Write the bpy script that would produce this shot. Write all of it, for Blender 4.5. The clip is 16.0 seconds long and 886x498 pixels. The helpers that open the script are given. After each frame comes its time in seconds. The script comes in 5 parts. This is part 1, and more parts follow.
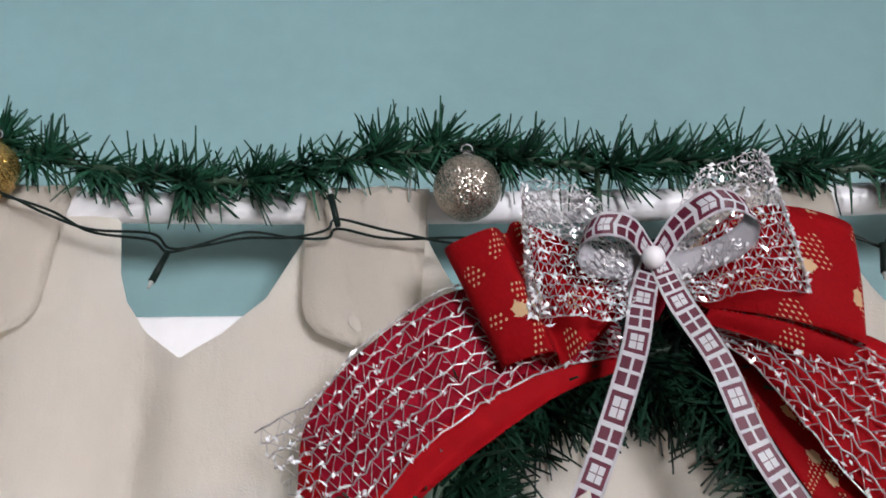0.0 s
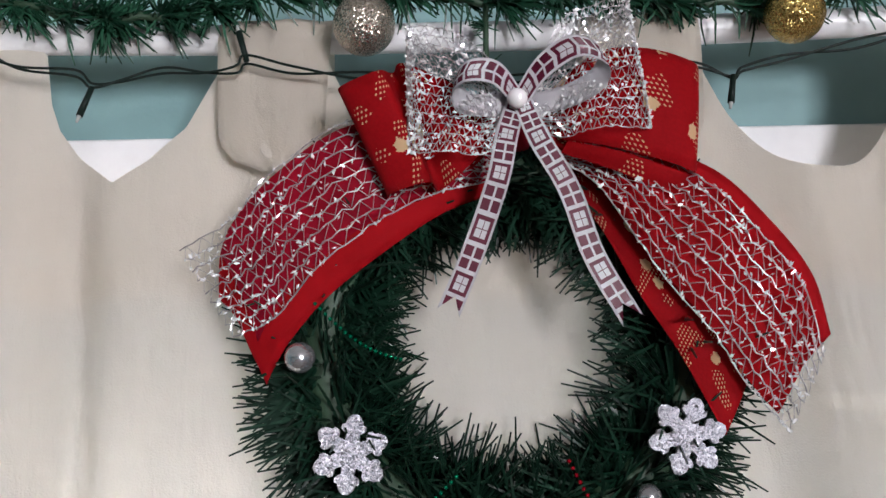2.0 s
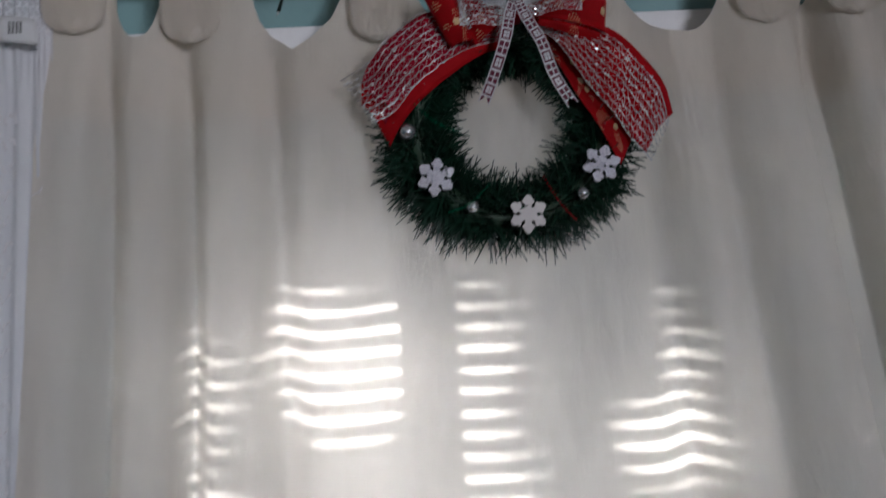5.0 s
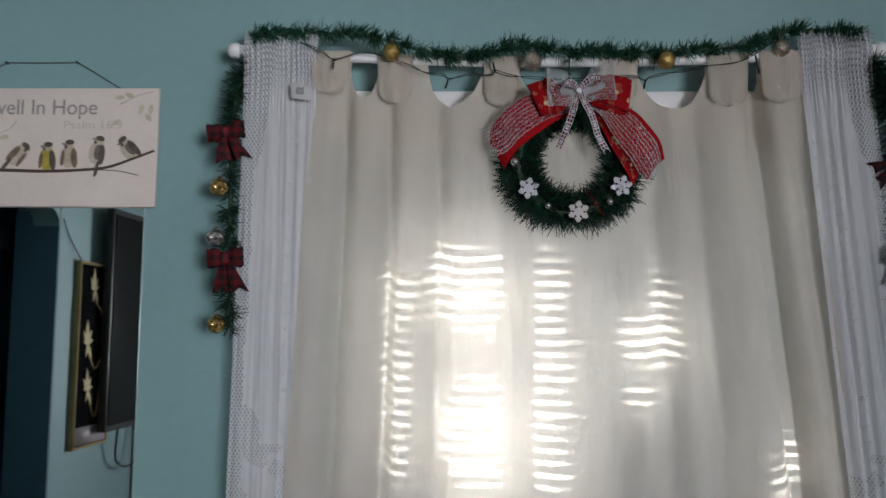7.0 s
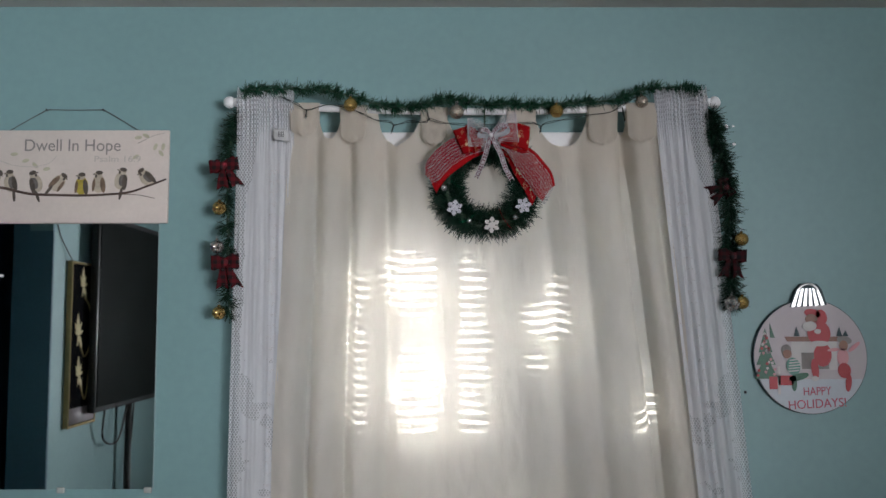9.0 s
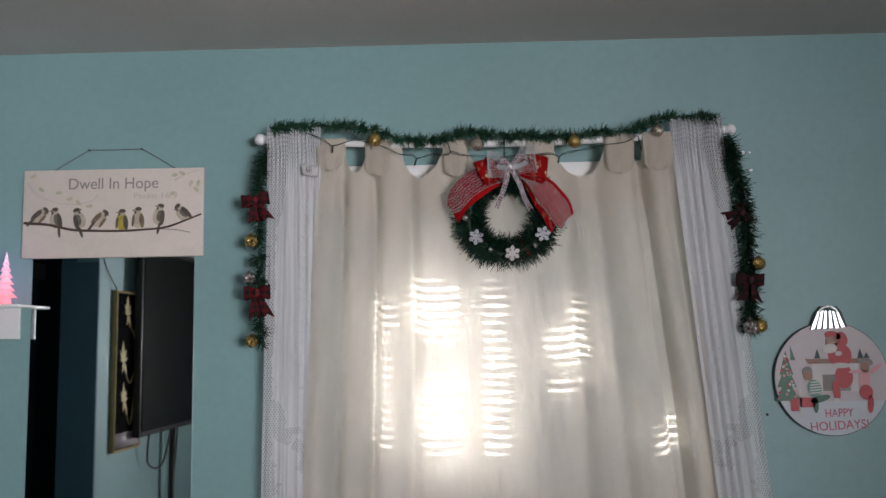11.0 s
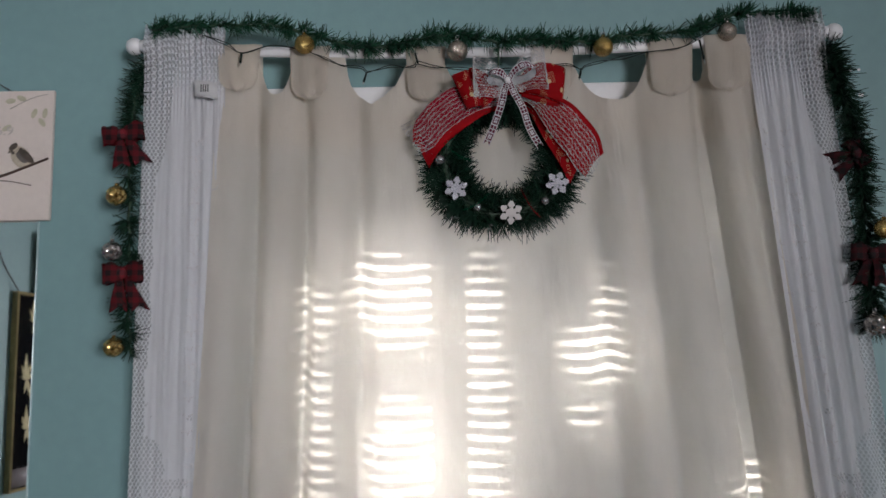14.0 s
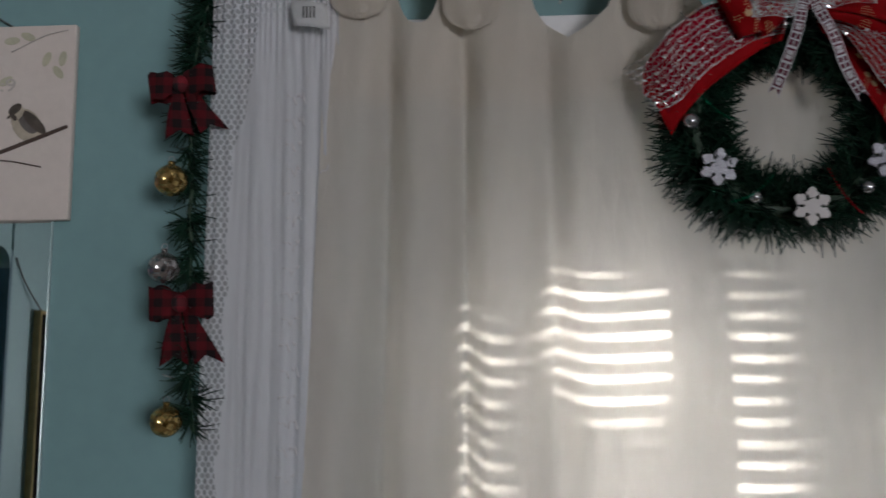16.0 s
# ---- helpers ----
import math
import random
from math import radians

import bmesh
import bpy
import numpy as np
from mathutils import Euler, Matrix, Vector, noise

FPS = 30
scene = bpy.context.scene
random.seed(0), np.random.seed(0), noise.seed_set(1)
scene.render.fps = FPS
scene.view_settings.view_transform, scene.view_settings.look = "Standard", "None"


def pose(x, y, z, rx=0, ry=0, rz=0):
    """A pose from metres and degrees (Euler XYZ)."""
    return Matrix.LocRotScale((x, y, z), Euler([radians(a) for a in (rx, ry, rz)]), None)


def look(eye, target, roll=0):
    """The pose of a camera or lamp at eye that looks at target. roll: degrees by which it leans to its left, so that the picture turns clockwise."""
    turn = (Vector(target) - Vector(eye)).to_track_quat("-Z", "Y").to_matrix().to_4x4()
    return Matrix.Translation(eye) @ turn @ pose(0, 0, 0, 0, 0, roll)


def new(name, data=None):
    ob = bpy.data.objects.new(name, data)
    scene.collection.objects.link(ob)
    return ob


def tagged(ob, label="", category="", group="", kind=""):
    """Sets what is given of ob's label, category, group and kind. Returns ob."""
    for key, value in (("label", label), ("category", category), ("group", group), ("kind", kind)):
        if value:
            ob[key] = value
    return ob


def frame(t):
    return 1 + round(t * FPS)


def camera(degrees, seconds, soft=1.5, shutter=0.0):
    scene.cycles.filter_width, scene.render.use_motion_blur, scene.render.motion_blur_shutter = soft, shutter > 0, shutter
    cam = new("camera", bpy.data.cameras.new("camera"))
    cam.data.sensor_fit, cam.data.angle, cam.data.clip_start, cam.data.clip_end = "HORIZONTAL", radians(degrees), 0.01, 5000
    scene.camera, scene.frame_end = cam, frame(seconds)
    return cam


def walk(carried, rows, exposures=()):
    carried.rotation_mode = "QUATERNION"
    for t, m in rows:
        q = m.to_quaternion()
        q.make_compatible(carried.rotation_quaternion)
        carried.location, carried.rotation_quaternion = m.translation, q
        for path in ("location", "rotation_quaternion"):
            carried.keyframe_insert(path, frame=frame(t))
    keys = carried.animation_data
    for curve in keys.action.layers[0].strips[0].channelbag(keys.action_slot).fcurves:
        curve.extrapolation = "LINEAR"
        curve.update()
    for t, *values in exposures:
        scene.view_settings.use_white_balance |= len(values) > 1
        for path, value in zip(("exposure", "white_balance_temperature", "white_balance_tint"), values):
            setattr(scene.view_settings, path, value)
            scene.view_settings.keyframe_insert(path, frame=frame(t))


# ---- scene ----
cam = camera(52.3, 16.0, shutter=0.3)
PATH = [
    (0, (0.367, -0.583, 1.829), (0.304, 1.182, 2.769), 0.2),
    (0.5, (0.374, -0.587, 1.831), (0.378, 1.233, 2.659), -0.8),
    (1, (0.402, -0.612, 1.846), (0.407, 1.267, 2.529), -1.0),
    (1.5, (0.415, -0.641, 1.834), (0.421, 1.283, 2.38), -0.6),
    (2, (0.414, -0.661, 1.833), (0.413, 1.283, 2.305), -1.2),
    (2.5, (0.408, -0.675, 1.835), (0.395, 1.27, 2.301), -0.6),
    (3, (0.403, -0.686, 1.822), (0.355, 1.251, 2.317), -0.2),
    (3.5, (0.409, -0.696, 1.816), (0.352, 1.239, 2.317), -0.6),
    (4, (0.407, -0.731, 1.777), (0.485, 1.21, 2.254), -0.5),
    (4.5, (0.39, -0.921, 1.7), (0.511, 1.034, 2.1), -3.1),
    (5, (0.333, -1.151, 1.604), (0.389, 0.826, 1.902), -3.2),
    (5.2, (0.313, -1.214, 1.563), (0.36, 0.768, 1.828), -2.5),
    (7.3, (0.263, -2.186, 1.538), (0.134, -0.198, 1.718), 1.5),
    (7.5, (0.274, -2.305, 1.536), (0.113, -0.325, 1.766), 2.0),
    (7.8, (0.292, -2.456, 1.551), (0.12, -0.48, 1.805), 2.2),
    (8, (0.245, -2.548, 1.522), (0.154, -0.562, 1.745), 1.8),
    (8.2, (0.268, -2.606, 1.52), (0.237, -0.611, 1.66), 1.4),
    (10.3, (0.344, -2.682, 1.546), (0.329, -0.693, 1.753), -1.9),
    (10.5, (0.362, -2.715, 1.558), (0.317, -0.724, 1.746), -1.7),
    (11, (0.365, -2.73, 1.534), (0.286, -0.742, 1.744), -0.7),
    (11.5, (0.387, -2.721, 1.526), (0.251, -0.732, 1.695), 0.1),
    (12, (0.429, -2.682, 1.513), (0.251, -0.694, 1.641), 0.8),
    (12.5, (0.447, -2.575, 1.488), (0.256, -0.586, 1.589), 1.4),
    (13, (0.398, -2.332, 1.52), (0.282, -0.341, 1.661), 1.3),
    (13.5, (0.358, -2.107, 1.498), (0.308, -0.114, 1.661), 0.6),
    (14, (0.374, -1.825, 1.513), (0.325, 0.159, 1.762), -0.7),
    (14.5, (0.361, -1.617, 1.454), (0.334, 0.352, 1.801), -1.6),
    (15, (0.295, -1.442, 1.522), (0.252, 0.542, 1.775), -0.8),
    (15.5, (0.191, -1.282, 1.58), (0.149, 0.702, 1.829), -1.1),
    (16, (0.092, -1.184, 1.604), (-0.018, 0.794, 1.877), -0.4),
]
walk(cam, [(t, look(eye, target, roll)) for t, eye, target, roll in PATH],
     exposures=[(0, 3.0, 6350, 10), (1.5, 2.92, 6380, 10), (2.5, 2.84, 6350, 10), (3.5, 2.84, 6350, 10), (4.0, 2.80, 6300, 10), (4.5, 2.22, 6150, 10), (5.2, 1.50, 6000, 10),
                (7.5, 2.00, 6250, 6), (8.2, 2.04, 6250, 6), (10.5, 2.10, 6450, 9), (12, 2.10, 6500, 10), (13.5, 1.98, 6450, 10), (15, 1.50, 6250, 10), (16, 1.30, 6300, 8)])

# ---- world, sun and an added fill lamp for the room ----
SUN_EL, SUN_AZ = radians(21), radians(-9)
world = bpy.data.worlds.new("sky")
scene.world = world
world.use_nodes = True
wn = world.node_tree
sky = wn.nodes.new("ShaderNodeTexSky")
sky.sky_type, sky.sun_disc = "NISHITA", False
sky.sun_elevation, sky.sun_rotation = SUN_EL, SUN_AZ
wn.links.new(sky.outputs[0], wn.nodes["Background"].inputs[0])
wn.nodes["Background"].inputs[1].default_value = 0.15
SUN_FROM = Vector((math.sin(SUN_AZ) * math.cos(SUN_EL), math.cos(SUN_AZ) * math.cos(SUN_EL), math.sin(SUN_EL)))
sun = new("sun", bpy.data.lights.new("sun", "SUN"))
sun.data.energy, sun.data.angle, sun.data.color = 5.0, radians(2.2), (1.0, 0.94, 0.87)
sun.matrix_world = look(SUN_FROM * 20, (0, 0, 0))
# fill light added at the back of the room; its source is unseen
fill_lamp = new("window_daylight", bpy.data.lights.new("window_daylight", "AREA"))
fill_lamp.data.shape, fill_lamp.data.size, fill_lamp.data.size_y = "RECTANGLE", 1.5, 1.3
fill_lamp.data.energy, fill_lamp.data.color, fill_lamp.data.spread = 9.8, (0.99, 0.95, 0.99), radians(69)
fill_lamp.matrix_world = look((2.7, -5.985, 1.5), (-1.6, 0.0, 2.3))

# ---- materials ----


def nodes_of(name):
    m = bpy.data.materials.new(name)
    m.use_nodes = True
    nt = m.node_tree
    return m, nt, nt.nodes["Principled BSDF"]


def node(nt, kind, **kw):
    n = nt.nodes.new("ShaderNode" + kind)
    for k, v in kw.items():
        n.inputs[k].default_value = v
    return n


def maths(nt, op, a, b=None):
    n = nt.nodes.new("ShaderNodeMath")
    n.operation = op
    for i, v in enumerate((a, b)):
        if v is None:
            continue
        if isinstance(v, (int, float)):
            n.inputs[i].default_value = v
        else:
            nt.links.new(v, n.inputs[i])
    return n.outputs[0]


def mixc(nt, fac, a, b):
    n = nt.nodes.new("ShaderNodeMix")
    n.data_type = "RGBA"
    for i, v in ((0, fac), (6, a), (7, b)):
        if isinstance(v, (int, float)):
            n.inputs[i].default_value = v
        elif isinstance(v, tuple):
            n.inputs[i].default_value = (*v, 1)[:4]
        else:
            nt.links.new(v, n.inputs[i])
    return n.outputs[2]


def surface(name, col, rough=0.6, metal=0.0, var=0.12, s1=6.0, s2=90.0, bump=0.15, bscale=300.0, dist=0.001, coat=0.0, per_piece=0.0):
    """A plain surface: colour varied at two scales, with fine relief."""
    m, nt, p = nodes_of(name)
    tc = node(nt, "TexCoord")
    big, fine, rel = node(nt, "TexNoise", Scale=s1, Detail=4), node(nt, "TexNoise", Scale=s2, Detail=3), node(nt, "TexNoise", Scale=bscale, Detail=2)
    for n in (big, fine, rel):
        nt.links.new(tc.outputs["Object"], n.inputs["Vector"])
    f = maths(nt, "ADD", maths(nt, "MULTIPLY", big.outputs[0], 0.6), maths(nt, "MULTIPLY", fine.outputs[0], 0.4))
    lo = tuple(c * (1 - var) for c in col)
    hi = tuple(min(1, c * (1 + var)) for c in col)
    ramp = maths(nt, "MULTIPLY", maths(nt, "SUBTRACT", f, 0.3), 2.5)
    c = mixc(nt, ramp, lo, hi)
    if per_piece:
        geo = node(nt, "NewGeometry")
        c = mixc(nt, maths(nt, "MULTIPLY", maths(nt, "POWER", geo.outputs["Random Per Island"], 3.0), per_piece), c, tuple(min(1, v * 3.0 + 0.012) for v in col))
    nt.links.new(c, p.inputs["Base Color"])
    p.inputs["Roughness"].default_value, p.inputs["Metallic"].default_value = rough, metal
    p.inputs["Coat Weight"].default_value = coat
    b = node(nt, "Bump", Strength=bump, Distance=dist)
    nt.links.new(rel.outputs[0], b.inputs["Height"])
    nt.links.new(b.outputs[0], p.inputs["Normal"])
    return m


def glitter(name, col, dark, scale=900.0, spread=0.9, rough=0.25):
    """Metal flakes: each cell of a fine mosaic has its own tilt and tone."""
    m, nt, p = nodes_of(name)
    tc, vo, geo = node(nt, "TexCoord"), node(nt, "TexVoronoi", Scale=scale), node(nt, "NewGeometry")
    nt.links.new(tc.outputs["Object"], vo.inputs["Vector"])
    off = nt.nodes.new("ShaderNodeVectorMath")
    off.operation = "MULTIPLY_ADD"
    nt.links.new(vo.outputs["Color"], off.inputs[0])
    off.inputs[1].default_value, off.inputs[2].default_value = (spread,) * 3, (-spread / 2,) * 3
    add = nt.nodes.new("ShaderNodeVectorMath")
    nt.links.new(off.outputs[0], add.inputs[0])
    nt.links.new(geo.outputs["Normal"], add.inputs[1])
    nrm = nt.nodes.new("ShaderNodeVectorMath")
    nrm.operation = "NORMALIZE"
    nt.links.new(add.outputs[0], nrm.inputs[0])
    nt.links.new(nrm.outputs[0], p.inputs["Normal"])
    sep = nt.nodes.new("ShaderNodeSeparateColor")
    nt.links.new(vo.outputs["Color"], sep.inputs[0])
    nt.links.new(mixc(nt, sep.outputs[0], dark, col), p.inputs["Base Color"])
    p.inputs["Metallic"].default_value, p.inputs["Roughness"].default_value = 0.85, rough
    return m


def cloth(name, col, thin, weave=900.0, wrinkle=14.0, holes=None):
    """Cloth that lets part of the light through; holes: a function from the node tree and its UV to a 0..1 mask."""
    m, nt, p = nodes_of(name)
    tc = node(nt, "TexCoord")
    n1, n2 = node(nt, "TexNoise", Scale=wrinkle, Detail=5), node(nt, "TexNoise", Scale=weave, Detail=2)
    st = nt.nodes.new("ShaderNodeMapping")
    st.inputs["Scale"].default_value = (1, 1, 0.35)
    nt.links.new(tc.outputs["Object"], st.inputs["Vector"])
    nt.links.new(st.outputs[0], n1.inputs["Vector"])
    nt.links.new(tc.outputs["Object"], n2.inputs["Vector"])
    c = mixc(nt, n1.outputs[0], tuple(v * 0.9 for v in col), tuple(min(1, v * 1.08) for v in col))
    n3 = node(nt, "TexNoise", Scale=wrinkle * 5, Detail=4, Distortion=0.6)
    nt.links.new(st.outputs[0], n3.inputs["Vector"])
    b = node(nt, "Bump", Strength=0.55, Distance=0.007)
    nt.links.new(maths(nt, "ADD", maths(nt, "ADD", n1.outputs[0], maths(nt, "MULTIPLY", n3.outputs[0], 0.28)), maths(nt, "MULTIPLY", n2.outputs[0], 0.08)), b.inputs["Height"])
    d, t = node(nt, "BsdfDiffuse"), node(nt, "BsdfTranslucent")
    for s in (d, t):
        nt.links.new(c, s.inputs["Color"])
        nt.links.new(b.outputs[0], s.inputs["Normal"])
    mx = node(nt, "MixShader", Fac=thin)
    nt.links.new(d.outputs[0], mx.inputs[1])
    nt.links.new(t.outputs[0], mx.inputs[2])
    out, last = nt.nodes["Material Output"], mx.outputs[0]
    if holes:
        tr, m2 = node(nt, "BsdfTransparent"), node(nt, "MixShader")
        nt.links.new(holes(nt, tc.outputs["UV"]), m2.inputs[0])
        nt.links.new(last, m2.inputs[1])
        nt.links.new(tr.outputs[0], m2.inputs[2])
        last = m2.outputs[0]
    nt.nodes.remove(p)
    nt.links.new(last, out.inputs["Surface"])
    return m


def lace_holes(nt, uv):
    """Staggered round holes 12 mm apart: open along the outer edge and near the head, backed by a second layer elsewhere. UV in metres."""
    s = nt.nodes.new("ShaderNodeSeparateXYZ")
    nt.links.new(uv, s.inputs[0])
    u, v = s.outputs[0], s.outputs[1]
    row = maths(nt, "MULTIPLY", v, 150.0)
    odd = maths(nt, "MULTIPLY", maths(nt, "GREATER_THAN", maths(nt, "FRACT", maths(nt, "MULTIPLY", row, 0.5)), 0.5), 0.5)
    du = maths(nt, "SUBTRACT", maths(nt, "FRACT", maths(nt, "ADD", maths(nt, "MULTIPLY", u, 108.0), odd)), 0.5)
    dv = maths(nt, "SUBTRACT", maths(nt, "FRACT", row), 0.5)
    dia = maths(nt, "LESS_THAN", maths(nt, "ADD", maths(nt, "MULTIPLY", maths(nt, "MULTIPLY", du, du), 9.5), maths(nt, "MULTIPLY", maths(nt, "MULTIPLY", dv, dv), 4.2)), 1.0)
    n = node(nt, "TexNoise", Scale=9.0, Detail=3)
    nt.links.new(uv, n.inputs["Vector"])
    wide = maths(nt, "MAXIMUM", maths(nt, "SUBTRACT", 0.092, maths(nt, "MULTIPLY", v, 0.16)), 0.032)
    edge = maths(nt, "LESS_THAN", maths(nt, "ADD", u, maths(nt, "MULTIPLY", maths(nt, "SUBTRACT", n.outputs[0], 0.5), 0.05)), wide)
    ramp = maths(nt, "MULTIPLY", maths(nt, "SUBTRACT", maths(nt, "ADD", 0.10, maths(nt, "MULTIPLY", n.outputs[0], 0.12)), v), 14.0)
    head = maths(nt, "MULTIPLY", maths(nt, "MINIMUM", maths(nt, "MAXIMUM", ramp, 0.0), 1.0), 0.30)
    low = maths(nt, "MULTIPLY", maths(nt, "MULTIPLY", maths(nt, "GREATER_THAN", v, 0.75), maths(nt, "GREATER_THAN", n.outputs[0], 0.55)), 0.3)
    zone = maths(nt, "MAXIMUM", maths(nt, "MAXIMUM", maths(nt, "MULTIPLY", edge, 0.42), head), low)
    return maths(nt, "MULTIPLY", dia, zone)


def uv_split(nt):
    tc, s = node(nt, "TexCoord"), nt.nodes.new("ShaderNodeSeparateXYZ")
    nt.links.new(tc.outputs["UV"], s.inputs[0])
    return s.outputs[0], s.outputs[1]


def band(nt, x, lo, hi):
    return maths(nt, "MULTIPLY", maths(nt, "GREATER_THAN", x, lo), maths(nt, "LESS_THAN", x, hi))


def red_print(name, base=(0.46, 0.005, 0.010), gold=(0.82, 0.60, 0.36), amount=1.0):
    """Red felt ribbon printed with gold dots and flake motifs. UV in metres, u along the ribbon."""
    m, nt, p = nodes_of(name)
    u, v = uv_split(nt)
    du = maths(nt, "SUBTRACT", maths(nt, "FRACT", maths(nt, "MULTIPLY", maths(nt, "ADD", u, maths(nt, "MULTIPLY", v, 0.5)), 330)), 0.5)
    dv = maths(nt, "SUBTRACT", maths(nt, "FRACT", maths(nt, "MULTIPLY", v, 330)), 0.5)
    dots = maths(nt, "LESS_THAN", maths(nt, "ADD", maths(nt, "MULTIPLY", du, du), maths(nt, "MULTIPLY", dv, dv)), 0.055)
    tc = node(nt, "TexCoord")
    zone = node(nt, "TexNoise", Scale=38.0, Detail=1)
    nt.links.new(tc.outputs["UV"], zone.inputs["Vector"])
    dots = maths(nt, "MULTIPLY", dots, maths(nt, "GREATER_THAN", zone.outputs[0], 0.56))
    vo = node(nt, "TexVoronoi", Scale=36.0)
    nt.links.new(tc.outputs["UV"], vo.inputs["Vector"])
    wob = node(nt, "TexNoise", Scale=330.0)
    nt.links.new(tc.outputs["UV"], wob.inputs["Vector"])
    flake = maths(nt, "LESS_THAN", maths(nt, "ADD", vo.outputs["Distance"], maths(nt, "MULTIPLY", wob.outputs[0], 0.25)), 0.29)
    k = maths(nt, "MULTIPLY", maths(nt, "MAXIMUM", dots, flake), amount)
    n2 = node(nt, "TexNoise", Scale=500.0)
    nt.links.new(tc.outputs["UV"], n2.inputs["Vector"])
    red = mixc(nt, n2.outputs[0], tuple(c * 0.8 for c in base), tuple(c * 1.15 for c in base))
    nt.links.new(mixc(nt, k, red, gold), p.inputs["Base Color"])
    p.inputs["Roughness"].default_value = 0.75
    p.inputs["Specular IOR Level"].default_value = 0.15
    b = node(nt, "Bump", Strength=0.2, Distance=0.0006)
    nt.links.new(n2.outputs[0], b.inputs["Height"])
    nt.links.new(b.outputs[0], p.inputs["Normal"])
    return m


def gift_print(name):
    """White satin ribbon printed with maroon and white parcels, 14 mm apart. UV: u in parcels, v from 0 to 1 across."""
    m, nt, p = nodes_of(name)
    u, v = uv_split(nt)
    cell = maths(nt, "FRACT", u)
    odd = maths(nt, "GREATER_THAN", maths(nt, "FRACT", maths(nt, "MULTIPLY", u, 0.5)), 0.5)
    box = maths(nt, "MULTIPLY", band(nt, cell, 0.08, 0.92), band(nt, v, 0.10, 0.88))
    cross = maths(nt, "MAXIMUM", band(nt, cell, 0.45, 0.55), band(nt, v, 0.42, 0.52))
    rim = maths(nt, "SUBTRACT", 1.0, maths(nt, "MULTIPLY", band(nt, cell, 0.22, 0.78), band(nt, v, 0.24, 0.74)))
    pa = maths(nt, "SUBTRACT", 1.0, cross)
    thin = maths(nt, "MAXIMUM", band(nt, cell, 0.485, 0.515), band(nt, v, 0.455, 0.485))
    pb = maths(nt, "MAXIMUM", rim, thin)
    ink = maths(nt, "MULTIPLY", box, maths(nt, "ADD", maths(nt, "MULTIPLY", odd, pa), maths(nt, "MULTIPLY", maths(nt, "SUBTRACT", 1.0, odd), pb)))
    nt.links.new(mixc(nt, ink, (0.78, 0.76, 0.79), (0.15, 0.004, 0.034)), p.inputs["Base Color"])
    p.inputs["Roughness"].default_value = 0.45
    return m


def plaid(name, red=(0.17, 0.005, 0.013)):
    """Buffalo check in red and black, 16 mm squares."""
    m, nt, p = nodes_of(name)
    tc, s = node(nt, "TexCoord"), nt.nodes.new("ShaderNodeSeparateXYZ")
    nt.links.new(tc.outputs["Object"], s.inputs[0])
    a = maths(nt, "GREATER_THAN", maths(nt, "FRACT", maths(nt, "MULTIPLY", s.outputs[0], 48)), 0.5)
    b = maths(nt, "GREATER_THAN", maths(nt, "FRACT", maths(nt, "MULTIPLY", s.outputs[2], 48)), 0.5)
    f = maths(nt, "MULTIPLY", maths(nt, "ADD", a, b), 0.48)
    nt.links.new(mixc(nt, f, red, (0.012, 0.008, 0.01)), p.inputs["Base Color"])
    p.inputs["Roughness"].default_value = 0.85
    return m


def glow(name, ramp, strength):
    """Translucent plastic lit from inside: two colours from foot to tip along z of the object."""
    m, nt, p = nodes_of(name)
    tc, s = node(nt, "TexCoord"), nt.nodes.new("ShaderNodeSeparateXYZ")
    nt.links.new(tc.outputs["Object"], s.inputs[0])
    c = mixc(nt, maths(nt, "MULTIPLY", s.outputs[2], 6.0), ramp[0], ramp[1])
    nt.links.new(c, p.inputs["Base Color"])
    nt.links.new(c, p.inputs["Emission Color"])
    p.inputs["Emission Strength"].default_value = strength
    p.inputs["Roughness"].default_value = 0.3
    return m


